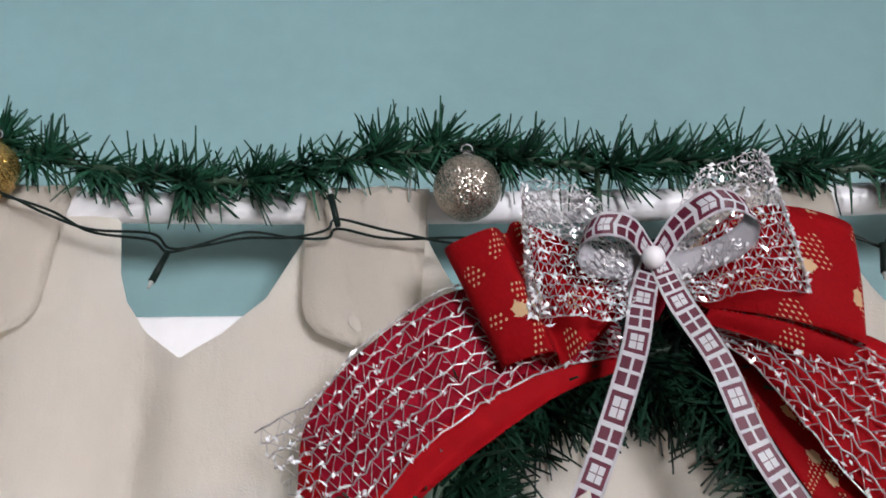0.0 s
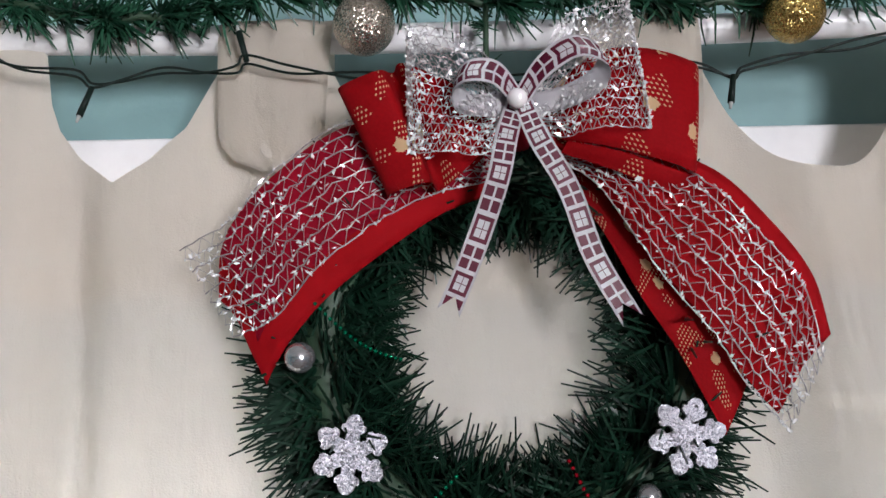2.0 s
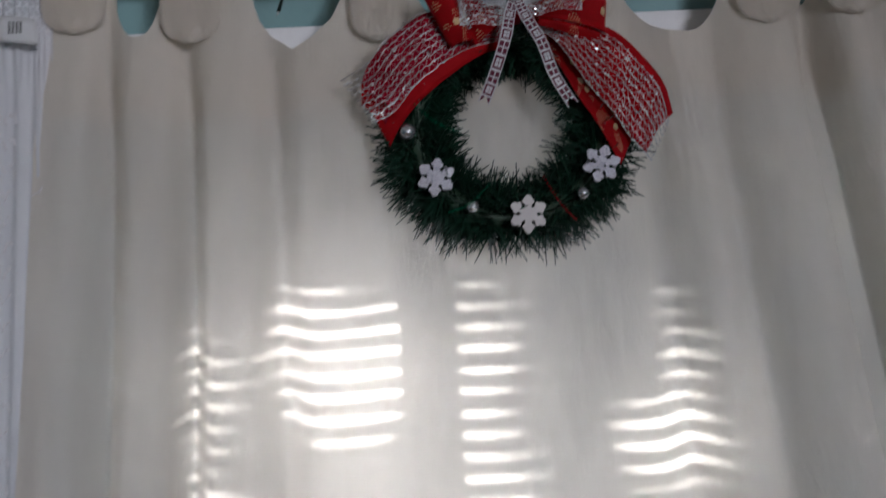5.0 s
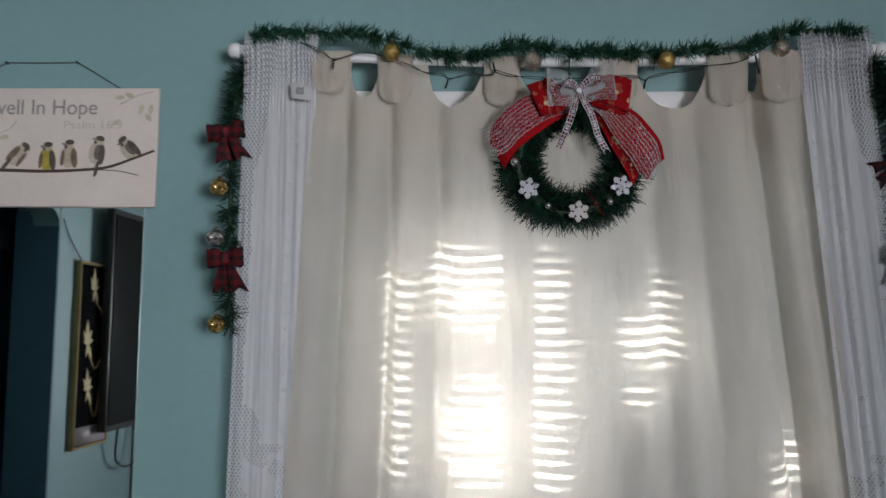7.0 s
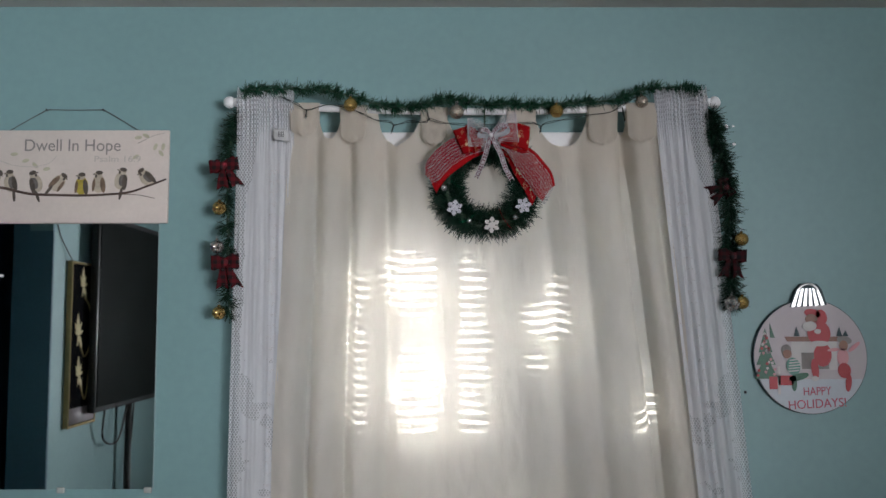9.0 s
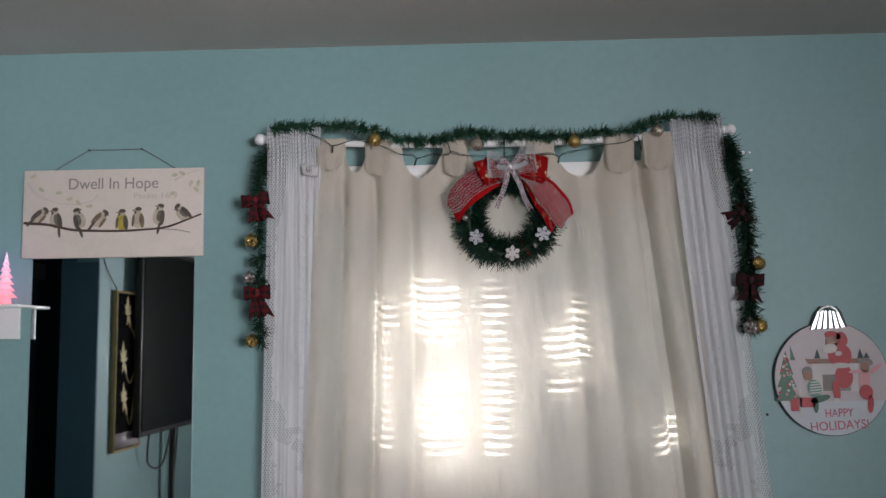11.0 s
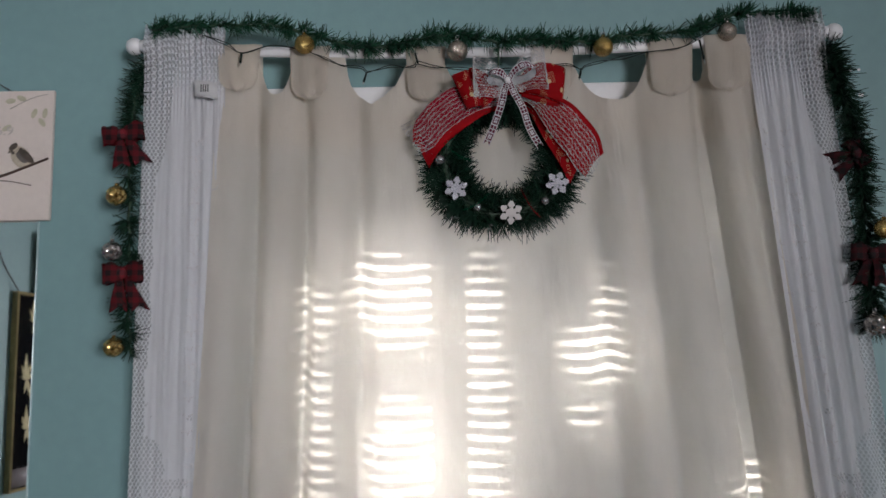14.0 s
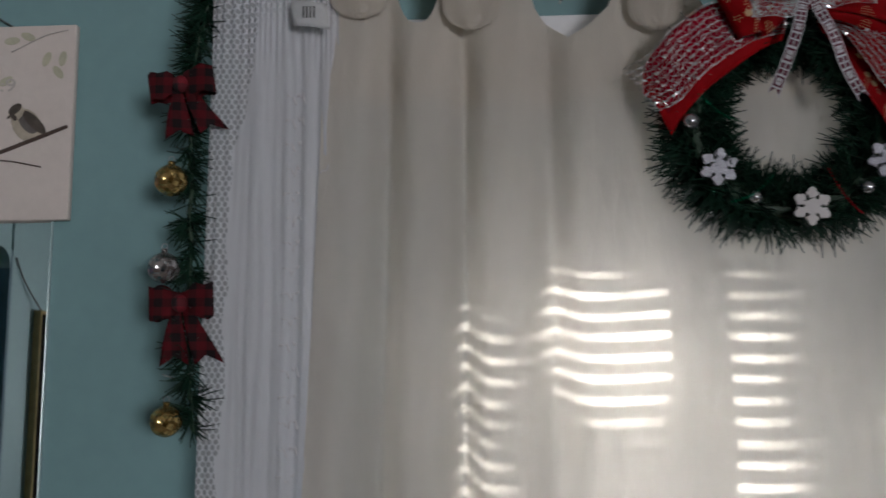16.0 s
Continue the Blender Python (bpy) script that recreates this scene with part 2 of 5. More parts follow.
M = {
    "wall": surface("teal_paint", (0.20, 0.335, 0.34), 0.5, var=0.07, s1=1.6, s2=40, bump=0.12, bscale=160, dist=0.002),
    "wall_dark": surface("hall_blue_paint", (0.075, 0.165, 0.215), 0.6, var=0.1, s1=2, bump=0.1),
    "ceiling": surface("ceiling_paint", (0.60, 0.56, 0.53), 0.85, var=0.06, s1=2, bump=0.25, bscale=90, dist=0.003),
    "floor": surface("floor_boards", (0.16, 0.1, 0.06), 0.5, var=0.3, s1=5),
    "white": surface("white_gloss_paint", (0.78, 0.78, 0.79), 0.3, var=0.05, bump=0.05),
    "white_matt": surface("white_shelf_laminate", (0.62, 0.62, 0.64), 0.5, var=0.05, bump=0.05),
    "slat": cloth("blind_slat_vinyl", (0.86, 0.86, 0.88), 0.6),
    "curtain": cloth("cream_cotton", (0.868, 0.822, 0.757), 0.65),
    "tab": cloth("cream_cotton_doubled", (0.85, 0.805, 0.742), 0.54),
    "sheer": cloth("white_lace", (0.82, 0.82, 0.845), 0.45, weave=1400, holes=lace_holes),
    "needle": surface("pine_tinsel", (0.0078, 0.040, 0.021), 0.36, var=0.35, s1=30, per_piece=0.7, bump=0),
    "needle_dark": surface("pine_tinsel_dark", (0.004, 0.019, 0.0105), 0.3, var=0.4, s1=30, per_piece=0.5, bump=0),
    "stem": surface("garland_wire", (0.02, 0.05, 0.025), 0.6),
    "cable": surface("dark_green_cable", (0.008, 0.016, 0.013), 0.4, var=0.2),
    "clear": surface("clear_led_plastic", (0.4, 0.42, 0.4), 0.15, var=0.05),
    "gold": glitter("gold_glitter", (0.74, 0.55, 0.20), (0.25, 0.13, 0.02), scale=1400),
    "silver": glitter("champagne_glitter", (0.74, 0.66, 0.56), (0.24, 0.2, 0.16), scale=1500),
    "goldfoil": glitter("gold_foil", (0.72, 0.53, 0.20), (0.22, 0.11, 0.02), scale=170, rough=0.2),
    "silverfoil": glitter("silver_foil", (0.75, 0.7, 0.68), (0.15, 0.14, 0.14), scale=170, rough=0.2),
    "flake": glitter("silver_flake_glitter", (0.55, 0.55, 0.6), (0.25, 0.25, 0.29), scale=2000, spread=0.9, rough=0.4),
    "pearl": surface("pearl", (0.5, 0.5, 0.52), 0.22, metal=0.8, var=0.25, s1=200, bump=0.25, bscale=250),
    "pearl_white": surface("white_pearl", (0.85, 0.82, 0.83), 0.25, var=0.03, bump=0, coat=0.4),
    "thread": surface("silver_thread", (0.4, 0.385, 0.41), 0.35, metal=0.25, var=0.2, bump=0),
    "spangle": surface("silver_spangle", (0.95, 0.95, 0.97), 0.18, metal=0.3, var=0.05, bump=0),
    "redrib": red_print("red_printed_ribbon"),
    "redplain": surface("red_felt", (0.50, 0.006, 0.012), 0.75, var=0.12, s1=30, bump=0.2, bscale=1500, dist=0.0006),
    "netthread": surface("pale_silver_thread", (0.55, 0.51, 0.53), 0.28, metal=0.75, var=0.4, s1=400, bump=0),
    "maroon": surface("maroon_ribbon", (0.44, 0.006, 0.028), 0.55, var=0.2, s1=30, bump=0.2, bscale=1500, dist=0.0006),
    "gift": gift_print("parcel_ribbon"),
    "satin": surface("white_satin", (0.62, 0.6, 0.63), 0.4, var=0.04, bump=0.05),
    "plaid": plaid("buffalo_check"),
    # darker copy of the check: shade on the right-hand bows put into it
    "plaid_shaded": plaid("shaded_buffalo_check", (0.07, 0.004, 0.009)),
    "green_bead": surface("green_bead", (0.0, 0.25, 0.12), 0.15, metal=0.7, bump=0),
    "red_bead": surface("red_bead", (0.5, 0.005, 0.02), 0.15, metal=0.6, bump=0),
    "tag": surface("care_label", (0.8, 0.8, 0.8), 0.6, var=0.03),
    "ink": surface("grey_ink", (0.12, 0.12, 0.12), 0.7, var=0.1),
    "board": surface("sign_board_paint", (0.62, 0.55, 0.50), 0.6, var=0.06, s1=10, bump=0.1),
    "letters": surface("sign_letter_paint", (0.24, 0.22, 0.21), 0.7),
    "faint": surface("faint_letter_paint", (0.46, 0.42, 0.38), 0.7),
    "twig": surface("twig_paint", (0.07, 0.045, 0.035), 0.7, var=0.3, s1=40),
    "leafpaint": surface("pale_leaf_paint", (0.46, 0.44, 0.32), 0.7, var=0.15, s1=40),
    "brownpaint": surface("brown_wash_paint", (0.15, 0.10, 0.065), 0.7, var=0.4, s1=60),
    "greypaint": surface("grey_wash_paint", (0.12, 0.105, 0.095), 0.7, var=0.4, s1=60),
    "yellowpaint": surface("yellow_wash_paint", (0.36, 0.29, 0.04), 0.7, var=0.3, s1=60),
    "bellypaint": surface("pale_buff_wash_paint", (0.42, 0.36, 0.28), 0.7, var=0.25, s1=60),
    "wingpaint": surface("dark_umber_wash_paint", (0.075, 0.06, 0.048), 0.7, var=0.5, s1=80),
    "tanpaint": surface("tan_wash_paint", (0.27, 0.21, 0.12), 0.7, var=0.3, s1=60),
    "rope": surface("grey_cord", (0.10, 0.11, 0.11), 0.8, var=0.3, s1=200),
    "mirror": surface("mirror_silver", (0.86, 0.9, 0.9), 0.02, metal=1.0, var=0.01, bump=0),
    "mirror_edge": surface("mirror_edge_glass", (0.3, 0.4, 0.4), 0.2, var=0.05),
    "goldleaf": surface("gold_leaf_paint", (0.52, 0.42, 0.20), 0.6, var=0.25, s1=30),
    "gilt": surface("gilt_frame", (0.36, 0.28, 0.14), 0.8, metal=0.0, var=0.2, s1=20),
    "black": surface("black_print", (0.008, 0.008, 0.009), 0.25, var=0.3),
    "screen": surface("television_glass", (0.006, 0.008, 0.007), 0.32, var=0.1, bump=0),
    "blackplastic": surface("black_plastic", (0.015, 0.015, 0.016), 0.45),
    # near-black: the darkness of the room beyond is put into this paint
    "dark": surface("painted_darkness", (0.02, 0.022, 0.025), 0.9, var=0.2),
    "orn_back": surface("ornament_sign_print", (0.42, 0.37, 0.39), 0.45, var=0.04, s1=10),
    "orn_floor": surface("ornament_floor_print", (0.42, 0.45, 0.50), 0.45, var=0.05, s1=10),
    "orn_edge": surface("ornament_sign_edge", (0.03, 0.06, 0.07), 0.6),
    "foil": surface("silver_foil_strip", (0.62, 0.63, 0.64), 0.32, metal=1.0, var=0.15, s1=60),
    "p_red": surface("red_print_ink", (0.36, 0.012, 0.022), 0.5, var=0.1),
    "p_green": surface("green_print_ink", (0.03, 0.12, 0.07), 0.5, var=0.25, s1=60),
    "p_brown": surface("brown_print_ink", (0.22, 0.1, 0.07), 0.5, var=0.1),
    "p_skin": surface("tan_print_ink", (0.25, 0.12, 0.08), 0.5, var=0.1),
    "p_white": surface("white_print_ink", (0.50, 0.47, 0.46), 0.5, var=0.05),
    "p_pink": surface("pink_print_ink", (0.55, 0.25, 0.27), 0.5, var=0.05),
    "p_letter": surface("crimson_letter_ink", (0.4, 0.05, 0.09), 0.5, var=0.05),
    "p_teal": surface("green_letter_ink", (0.1, 0.25, 0.2), 0.5, var=0.05),
    "tree_blue": glow("led_tree_blue", ((0.12, 0.12, 1.0), (0.45, 0.35, 0.85)), 0.26),
    "tree_pink": glow("led_tree_pink", ((0.95, 0.25, 0.3), (0.75, 0.55, 0.75)), 0.16),
    "led_on": glow("led_lamp_white", ((0.6, 0.65, 1.0), (0.6, 0.65, 1.0)), 3.0),
    "leaf": surface("tree_leaf", (0.05, 0.09, 0.03), 0.6, var=0.3, per_piece=0.4),
    "bark": surface("bark", (0.12, 0.09, 0.07), 0.9, var=0.3),
    "ground": surface("lawn", (0.07, 0.09, 0.04), 0.95, var=0.3, s1=2),
    "siding": surface("outside_siding", (0.6, 0.6, 0.58), 0.7, var=0.06),
}
for k, v in (("screen", 0.08), ("black", 0.0), ("gilt", 0.05), ("needle", 0.25), ("needle_dark", 0.3), ("cable", 0.15), ("redplain", 0.15), ("maroon", 0.15)):
    M[k].node_tree.nodes["Principled BSDF"].inputs["Specular IOR Level"].default_value = v
g, gn, gp = nodes_of("window_glass")
gp.inputs["Transmission Weight"].default_value, gp.inputs["Roughness"].default_value, gp.inputs["IOR"].default_value = 1.0, 0.0, 1.45
M["glass"] = g

# ---- building blocks ----
WORLD_OF = {}


def thing(name, at, label, category, group="", kind=""):
    e = new(name)
    e.empty_display_size = 0.02
    e.location = at
    WORLD_OF[e] = Vector(at)
    return tagged(e, label, category, group, kind)


def mesh_ob(name, bm, material, smooth=True):
    me = bpy.data.meshes.new(name)
    bmesh.ops.recalc_face_normals(bm, faces=bm.faces[:]) if len(bm.faces) < 4000 else None
    bm.to_mesh(me)
    bm.free()
    if smooth:
        for f in me.polygons:
            f.use_smooth = True
    me.materials.append(M[material])
    return new(name, me)


def part(name, bm, material, parent, label="", smooth=True):
    """One mesh, given in world coordinates, under a thing or under a part."""
    o = WORLD_OF[parent]
    bmesh.ops.translate(bm, verts=bm.verts[:], vec=-o)
    ob = mesh_ob(name, bm, material, smooth)
    ob.parent = parent
    WORLD_OF[ob] = o
    return tagged(ob, label)


def solo(name, bm, material, label, category, group="", kind="", smooth=True):
    ob = mesh_ob(name, bm, material, smooth)
    WORLD_OF[ob] = Vector((0, 0, 0))
    return tagged(ob, label, category, group, kind)


def box(x0, x1, y0, y1, z0, z1, bevel=0.0, bm=None):
    bm = bm or bmesh.new()
    r = bmesh.ops.create_cube(bm, size=1.0)
    bmesh.ops.scale(bm, verts=r["verts"], vec=(x1 - x0, y1 - y0, z1 - z0))
    bmesh.ops.translate(bm, verts=r["verts"], vec=((x0 + x1) / 2, (y0 + y1) / 2, (z0 + z1) / 2))
    if bevel:
        es = list({e for v in r["verts"] for e in v.link_edges})
        bmesh.ops.bevel(bm, geom=es, offset=bevel, segments=2, affect="EDGES", profile=0.5)
    return bm


def ball(c, r, bm=None, seg=24, squash=1.0):
    bm = bm or bmesh.new()
    m = Matrix.Translation(c) @ Matrix.Diagonal((1, 1, squash, 1))
    bmesh.ops.create_uvsphere(bm, u_segments=seg, v_segments=seg * 2 // 3, radius=r, matrix=m)
    return bm


def rod_between(a, b, r0, r1=None, seg=12, bm=None):
    bm = bm or bmesh.new()
    a, b = Vector(a), Vector(b)
    d = b - a
    m = Matrix.Translation((a + b) / 2) @ d.to_track_quat("Z", "Y").to_matrix().to_4x4()
    bmesh.ops.create_cone(bm, cap_ends=True, segments=seg, radius1=r0, radius2=r0 if r1 is None else r1, depth=d.length, matrix=m)
    return bm


def smooth_path(pts, n):
    """Catmull-Rom through the given points, n steps a span."""
    p = [Vector(q) for q in pts]
    p = [p[0] * 2 - p[1]] + p + [p[-1] * 2 - p[-2]]
    out = []
    for i in range(1, len(p) - 2):
        for k in range(n):
            t = k / n
            a, b, c, d = p[i - 1:i + 3]
            out.append(0.5 * ((2 * b) + (c - a) * t + (2 * a - 5 * b + 4 * c - d) * t * t + (3 * b - a - 3 * c + d) * t ** 3))
    out.append(p[-2].copy())
    return out


def tube(path, r, seg=6, bm=None):
    """A round cable along a path; r is a number or a function of 0..1."""
    bm = bm or bmesh.new()
    rings, n = [], len(path)
    for i, q in enumerate(path):
        d = (path[min(i + 1, n - 1)] - path[max(i - 1, 0)])
        d = d.normalized() if d.length > 1e-9 else Vector((0, 0, 1))
        u = d.cross(Vector((0.13, 0.98, 0.11)))
        u = (u if u.length > 0.05 else d.cross(Vector((1, 0, 0)))).normalized()
        w = d.cross(u)
        rr = r(i / (n - 1)) if callable(r) else r
        rings.append([bm.verts.new(q + rr * (math.cos(a) * u + math.sin(a) * w)) for a in [2 * math.pi * k / seg for k in range(seg)]])
    for a, b in zip(rings, rings[1:]):
        for k in range(seg):
            bm.faces.new((a[k], a[(k + 1) % seg], b[(k + 1) % seg], b[k]))
    bm.faces.new(rings[0][::-1])
    bm.faces.new(rings[-1])
    return bm


def sheet(fn, nu, nv, thick=0.0, uvs=None, lined=0):
    """A surface from a function of (u, v) in 0..1, with UV, and a back a little behind it if thick."""
    bm = bmesh.new()
    uvl = bm.loops.layers.uv.new("UVMap")
    grid = [[bm.verts.new(fn(i / nu, j / nv)) for j in range(nv + 1)] for i in range(nu + 1)]
    fs = []
    for i in range(nu):
        for j in range(nv):
            f = bm.faces.new((grid[i][j], grid[i + 1][j], grid[i + 1][j + 1], grid[i][j + 1]))
            fs.append(f)
            for lp, (a, b) in zip(f.loops, ((i, j), (i + 1, j), (i + 1, j + 1), (i, j + 1))):
                lp[uvl].uv = uvs(a / nu, b / nv) if uvs else (a / nu, b / nv)
    if thick:
        bmesh.ops.solidify(bm, geom=fs, thickness=thick)
        if lined:
            mark = fs if lined > 0 else [f for f in bm.faces if f not in set(fs)]
            for f in mark:
                f.material_index = 1
    return bm


def flat_shape(outline, y0, y1, bm=None):
    """A plate: a closed outline in x and z, from y0 (front) back to y1."""
    bm = bm or bmesh.new()
    a = [bm.verts.new((x, y0, z)) for x, z in outline]
    b = [bm.verts.new((x, y1, z)) for x, z in outline]
    n = len(a)
    bm.faces.new(a)
    bm.faces.new(b[::-1])
    for i in range(n):
        bm.faces.new((a[i], b[i], b[(i + 1) % n], a[(i + 1) % n]))
    return bm


def disc_outline(cx, cz, rx, rz=None, n=28, turn=0.0):
    rz = rx if rz is None else rz
    c, s = math.cos(turn), math.sin(turn)
    return [(cx + c * rx * math.cos(a) - s * rz * math.sin(a), cz + s * rx * math.cos(a) + c * rz * math.sin(a)) for a in [2 * math.pi * k / n for k in range(n)]]


def lettering(text, x, z, y, size, width=None, turn=0.0):
    """Flat letters facing -y, centred on (x, z)."""
    cu = bpy.data.curves.new("letters", "FONT")
    cu.body, cu.size, cu.align_x, cu.align_y, cu.extrude = text, size, "CENTER", "CENTER", 0.0004
    tmp = new("letters_tmp", cu)
    deps = bpy.context.evaluated_depsgraph_get()
    me = bpy.data.meshes.new_from_object(tmp.evaluated_get(deps))
    bpy.data.objects.remove(tmp)
    bm = bmesh.new()
    bm.from_mesh(me)
    xs = [v.co.x for v in bm.verts]
    k = width / (max(xs) - min(xs)) if width else 1.0
    bmesh.ops.transform(bm, matrix=Matrix.Translation((x, y, z)) @ pose(0, 0, 0, 90) @ pose(0, 0, 0, 0, 0, turn) @ Matrix.Diagonal((k, 1, 1, 1)), verts=bm.verts[:])
    return bm


def needles(path, count, length, rng, width=0.0009, lean=0.5, flat=1.0, droop=0.0, clump=0.8, comb=0.0):
    """Tinsel needles round a path: thin tapered prisms, each an island."""
    vs, fs = [], []
    n = len(path)
    tufts = [(rng.random() * (n - 1.001), rng.random() * 2 * math.pi) for _ in range(max(6, count // 34))]
    for _ in range(count):
        f = rng.random() * (n - 1.001)
        a = rng.random() * 2 * math.pi
        if rng.random() < clump:
            f, a = rng.choice(tufts)
            f, a = min(n - 1.002, max(0.0, f + rng.gauss(0, 0.22))), a + rng.gauss(0, 0.5)
        i = int(f)
        q = path[i].lerp(path[i + 1], f - i)
        d = (path[i + 1] - path[i]).normalized()
        u = d.orthogonal().normalized()
        w = d.cross(u)
        side = math.cos(a) * u + math.sin(a) * w
        side.y *= flat
        way = (side + d * rng.uniform(-lean if comb == 0 else -0.3, lean + comb) + Vector((0, 0, -droop))).normalized()
        L = length * rng.uniform(0.35, 1.3)
        bend = Vector((rng.uniform(-1, 1), rng.uniform(-1, 1), rng.uniform(-1, 1))) * L * 0.16
        e1 = way.orthogonal().normalized() * width
        e2 = way.cross(e1).normalized() * width
        k = len(vs)
        mid = q + way * L * 0.55 + bend
        tip = q + way * L + bend * 1.3
        for c, s in ((q, 0.8), (mid, 1.0), (tip, 0.55)):
            vs += [c + e1 * s, c - e1 * s * 0.5 + e2 * s, c - e1 * s * 0.5 - e2 * s]
        for b in (k, k + 3):
            fs += [(b, b + 1, b + 4, b + 3), (b + 1, b + 2, b + 5, b + 4), (b + 2, b, b + 3, b + 5)]
        fs.append((k + 6, k + 7, k + 8))
    return vs, fs


def raw_part(name, vs, fs, material, parent, label=""):
    o = WORLD_OF[parent]
    me = bpy.data.meshes.new(name)
    me.from_pydata([v - o for v in vs], [], fs)
    me.materials.append(M[material])
    ob = new(name, me)
    ob.parent = parent
    WORLD_OF[ob] = o
    return tagged(ob, label)

# ---- the room ----
CEIL = 2.465
WX0, WX1, WZ0, WZ1 = -0.17, 0.97, 0.55, 1.98
bm = box(-1.64, WX0, 0, 0.15, 0, CEIL)
box(WX1, 3.87, 0, 0.15, 0, CEIL, bm=bm)
box(WX0, WX1, 0, 0.15, 0, WZ0, bm=bm)
box(WX0, WX1, 0, 0.15, WZ1, CEIL, bm=bm)
solo("wall_north", bm, "wall", "teal painted wall round the curtained window", "wall", kind="structure", smooth=False)
bm = box(-1.76, -1.64, -0.95, 0.15, 0, CEIL)
box(-1.84, -1.64, -6.0, -1.975, 0, CEIL, bm=bm)
box(-1.76, -1.64, -1.96, -0.95, 2.06, CEIL, bm=bm)
fil = [(0.0, 0.0)] + [(0.07 - 0.07 * math.sin(a), -0.07 + 0.07 * math.cos(a)) for a in [math.pi / 2 * k / 6 for k in range(7)]][::-1]
for y_edge, sgn in ((-1.96, 1), (-0.95, -1)):
    fr = [bm.verts.new((-1.64, y_edge + sgn * a, 2.06 + b)) for a, b in fil]
    bk = [bm.verts.new((-1.76, y_edge + sgn * a, 2.06 + b)) for a, b in fil]
    bm.faces.new(fr), bm.faces.new(bk[::-1])
    for i in range(len(fr)):
        bm.faces.new((fr[i], bk[i], bk[(i + 1) % len(fr)], fr[(i + 1) % len(fr)]))
solo("wall_west", bm, "wall", "teal painted side wall with a round-cornered opening", "wall", kind="structure", smooth=False)
solo("wall_east", box(3.87, 3.99, -6.0, 0.15, 0, CEIL), "wall", "plain teal painted side wall", "wall", kind="structure", smooth=False)
bm = box(-1.76, 1.9, -6.12, -6.0, 0, CEIL)
box(3.5, 3.99, -6.12, -6.0, 0, CEIL, bm=bm)
box(1.9, 3.5, -6.12, -6.0, 0, 0.85, bm=bm)
box(1.9, 3.5, -6.12, -6.0, 2.15, CEIL, bm=bm)
solo("wall_south", bm, "wall", "teal painted back wall with an opening for the added window", "wall", kind="structure", smooth=False)
solo("ceiling", box(-3.9, 3.99, -6.12, 0.15, CEIL, CEIL + 0.12), "ceiling", "dull off-white plastered ceiling", "ceiling", kind="structure", smooth=False)
solo("floor", box(-3.9, 3.99, -6.12, 0.15, -0.1, 0), "floor", "brown wooden floor", "floor", kind="structure", smooth=False)
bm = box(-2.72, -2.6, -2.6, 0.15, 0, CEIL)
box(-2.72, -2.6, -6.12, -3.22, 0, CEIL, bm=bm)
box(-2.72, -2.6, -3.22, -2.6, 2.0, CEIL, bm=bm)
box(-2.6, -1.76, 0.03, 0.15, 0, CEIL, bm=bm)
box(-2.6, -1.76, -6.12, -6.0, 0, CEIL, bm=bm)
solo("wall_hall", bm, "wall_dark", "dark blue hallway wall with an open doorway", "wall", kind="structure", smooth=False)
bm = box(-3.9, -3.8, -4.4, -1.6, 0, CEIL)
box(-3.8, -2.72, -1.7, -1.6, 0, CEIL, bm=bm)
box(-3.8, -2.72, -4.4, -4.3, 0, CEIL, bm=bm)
solo("wall_far_room", bm, "dark", "walls of the room beyond, its darkness put into near-black paint", "wall", kind="structure", smooth=False)

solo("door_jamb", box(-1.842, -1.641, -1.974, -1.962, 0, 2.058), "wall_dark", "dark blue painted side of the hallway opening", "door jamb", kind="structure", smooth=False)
solo("door_trim", box(-2.599, -2.585, -3.3, -2.4, 2.0, 2.11, 0.003), "white_matt", "pale trim board over the hallway doorway", "door trim", kind="structure")

# ---- outside: ground, and an unseen eave and tree added for shade ----
bm = bmesh.new()
bmesh.ops.create_grid(bm, x_segments=8, y_segments=8, size=300, matrix=Matrix.Translation((0, 0, -0.25)))
solo("ground", bm, "ground", "lawn outside the window", "ground", kind="structure")
# unseen eave, added to keep sun off the curtain's head
solo("roof_eave", box(-2.2, 3.0, 0.152, 0.26, 2.06, 2.14, 0.01), "siding", "unseen pale eave added outside to shade the top of the window", "eave", kind="structure")
# unseen tree, added to shade the blind and shape the sun patches
tree = thing("garden_tree", (-1.3, 1.6, -0.25), "unseen leafy tree added outside to shape the sun on the curtain", "tree")
part("trunk", tube(smooth_path([(-1.3, 1.6, -0.25), (-1.25, 1.6, 0.6), (-1.05, 1.55, 1.3), (-0.7, 1.5, 2.2), (-0.3, 1.5, 2.9)], 6), lambda f: 0.08 - 0.06 * f, 9), "bark", tree)
for end in ((0.25, 1.4, 2.45), (-0.1, 1.7, 2.8), (-1.7, 1.7, 2.5), (0.4, 1.5, 1.55)):
    part("limb", tube(smooth_path([(-1.1, 1.55, 1.2), ((end[0] - 1.1) / 2, end[1], (end[2] + 1.3) / 2), end], 5), lambda f: 0.03 - 0.022 * f, 7), "bark", tree)
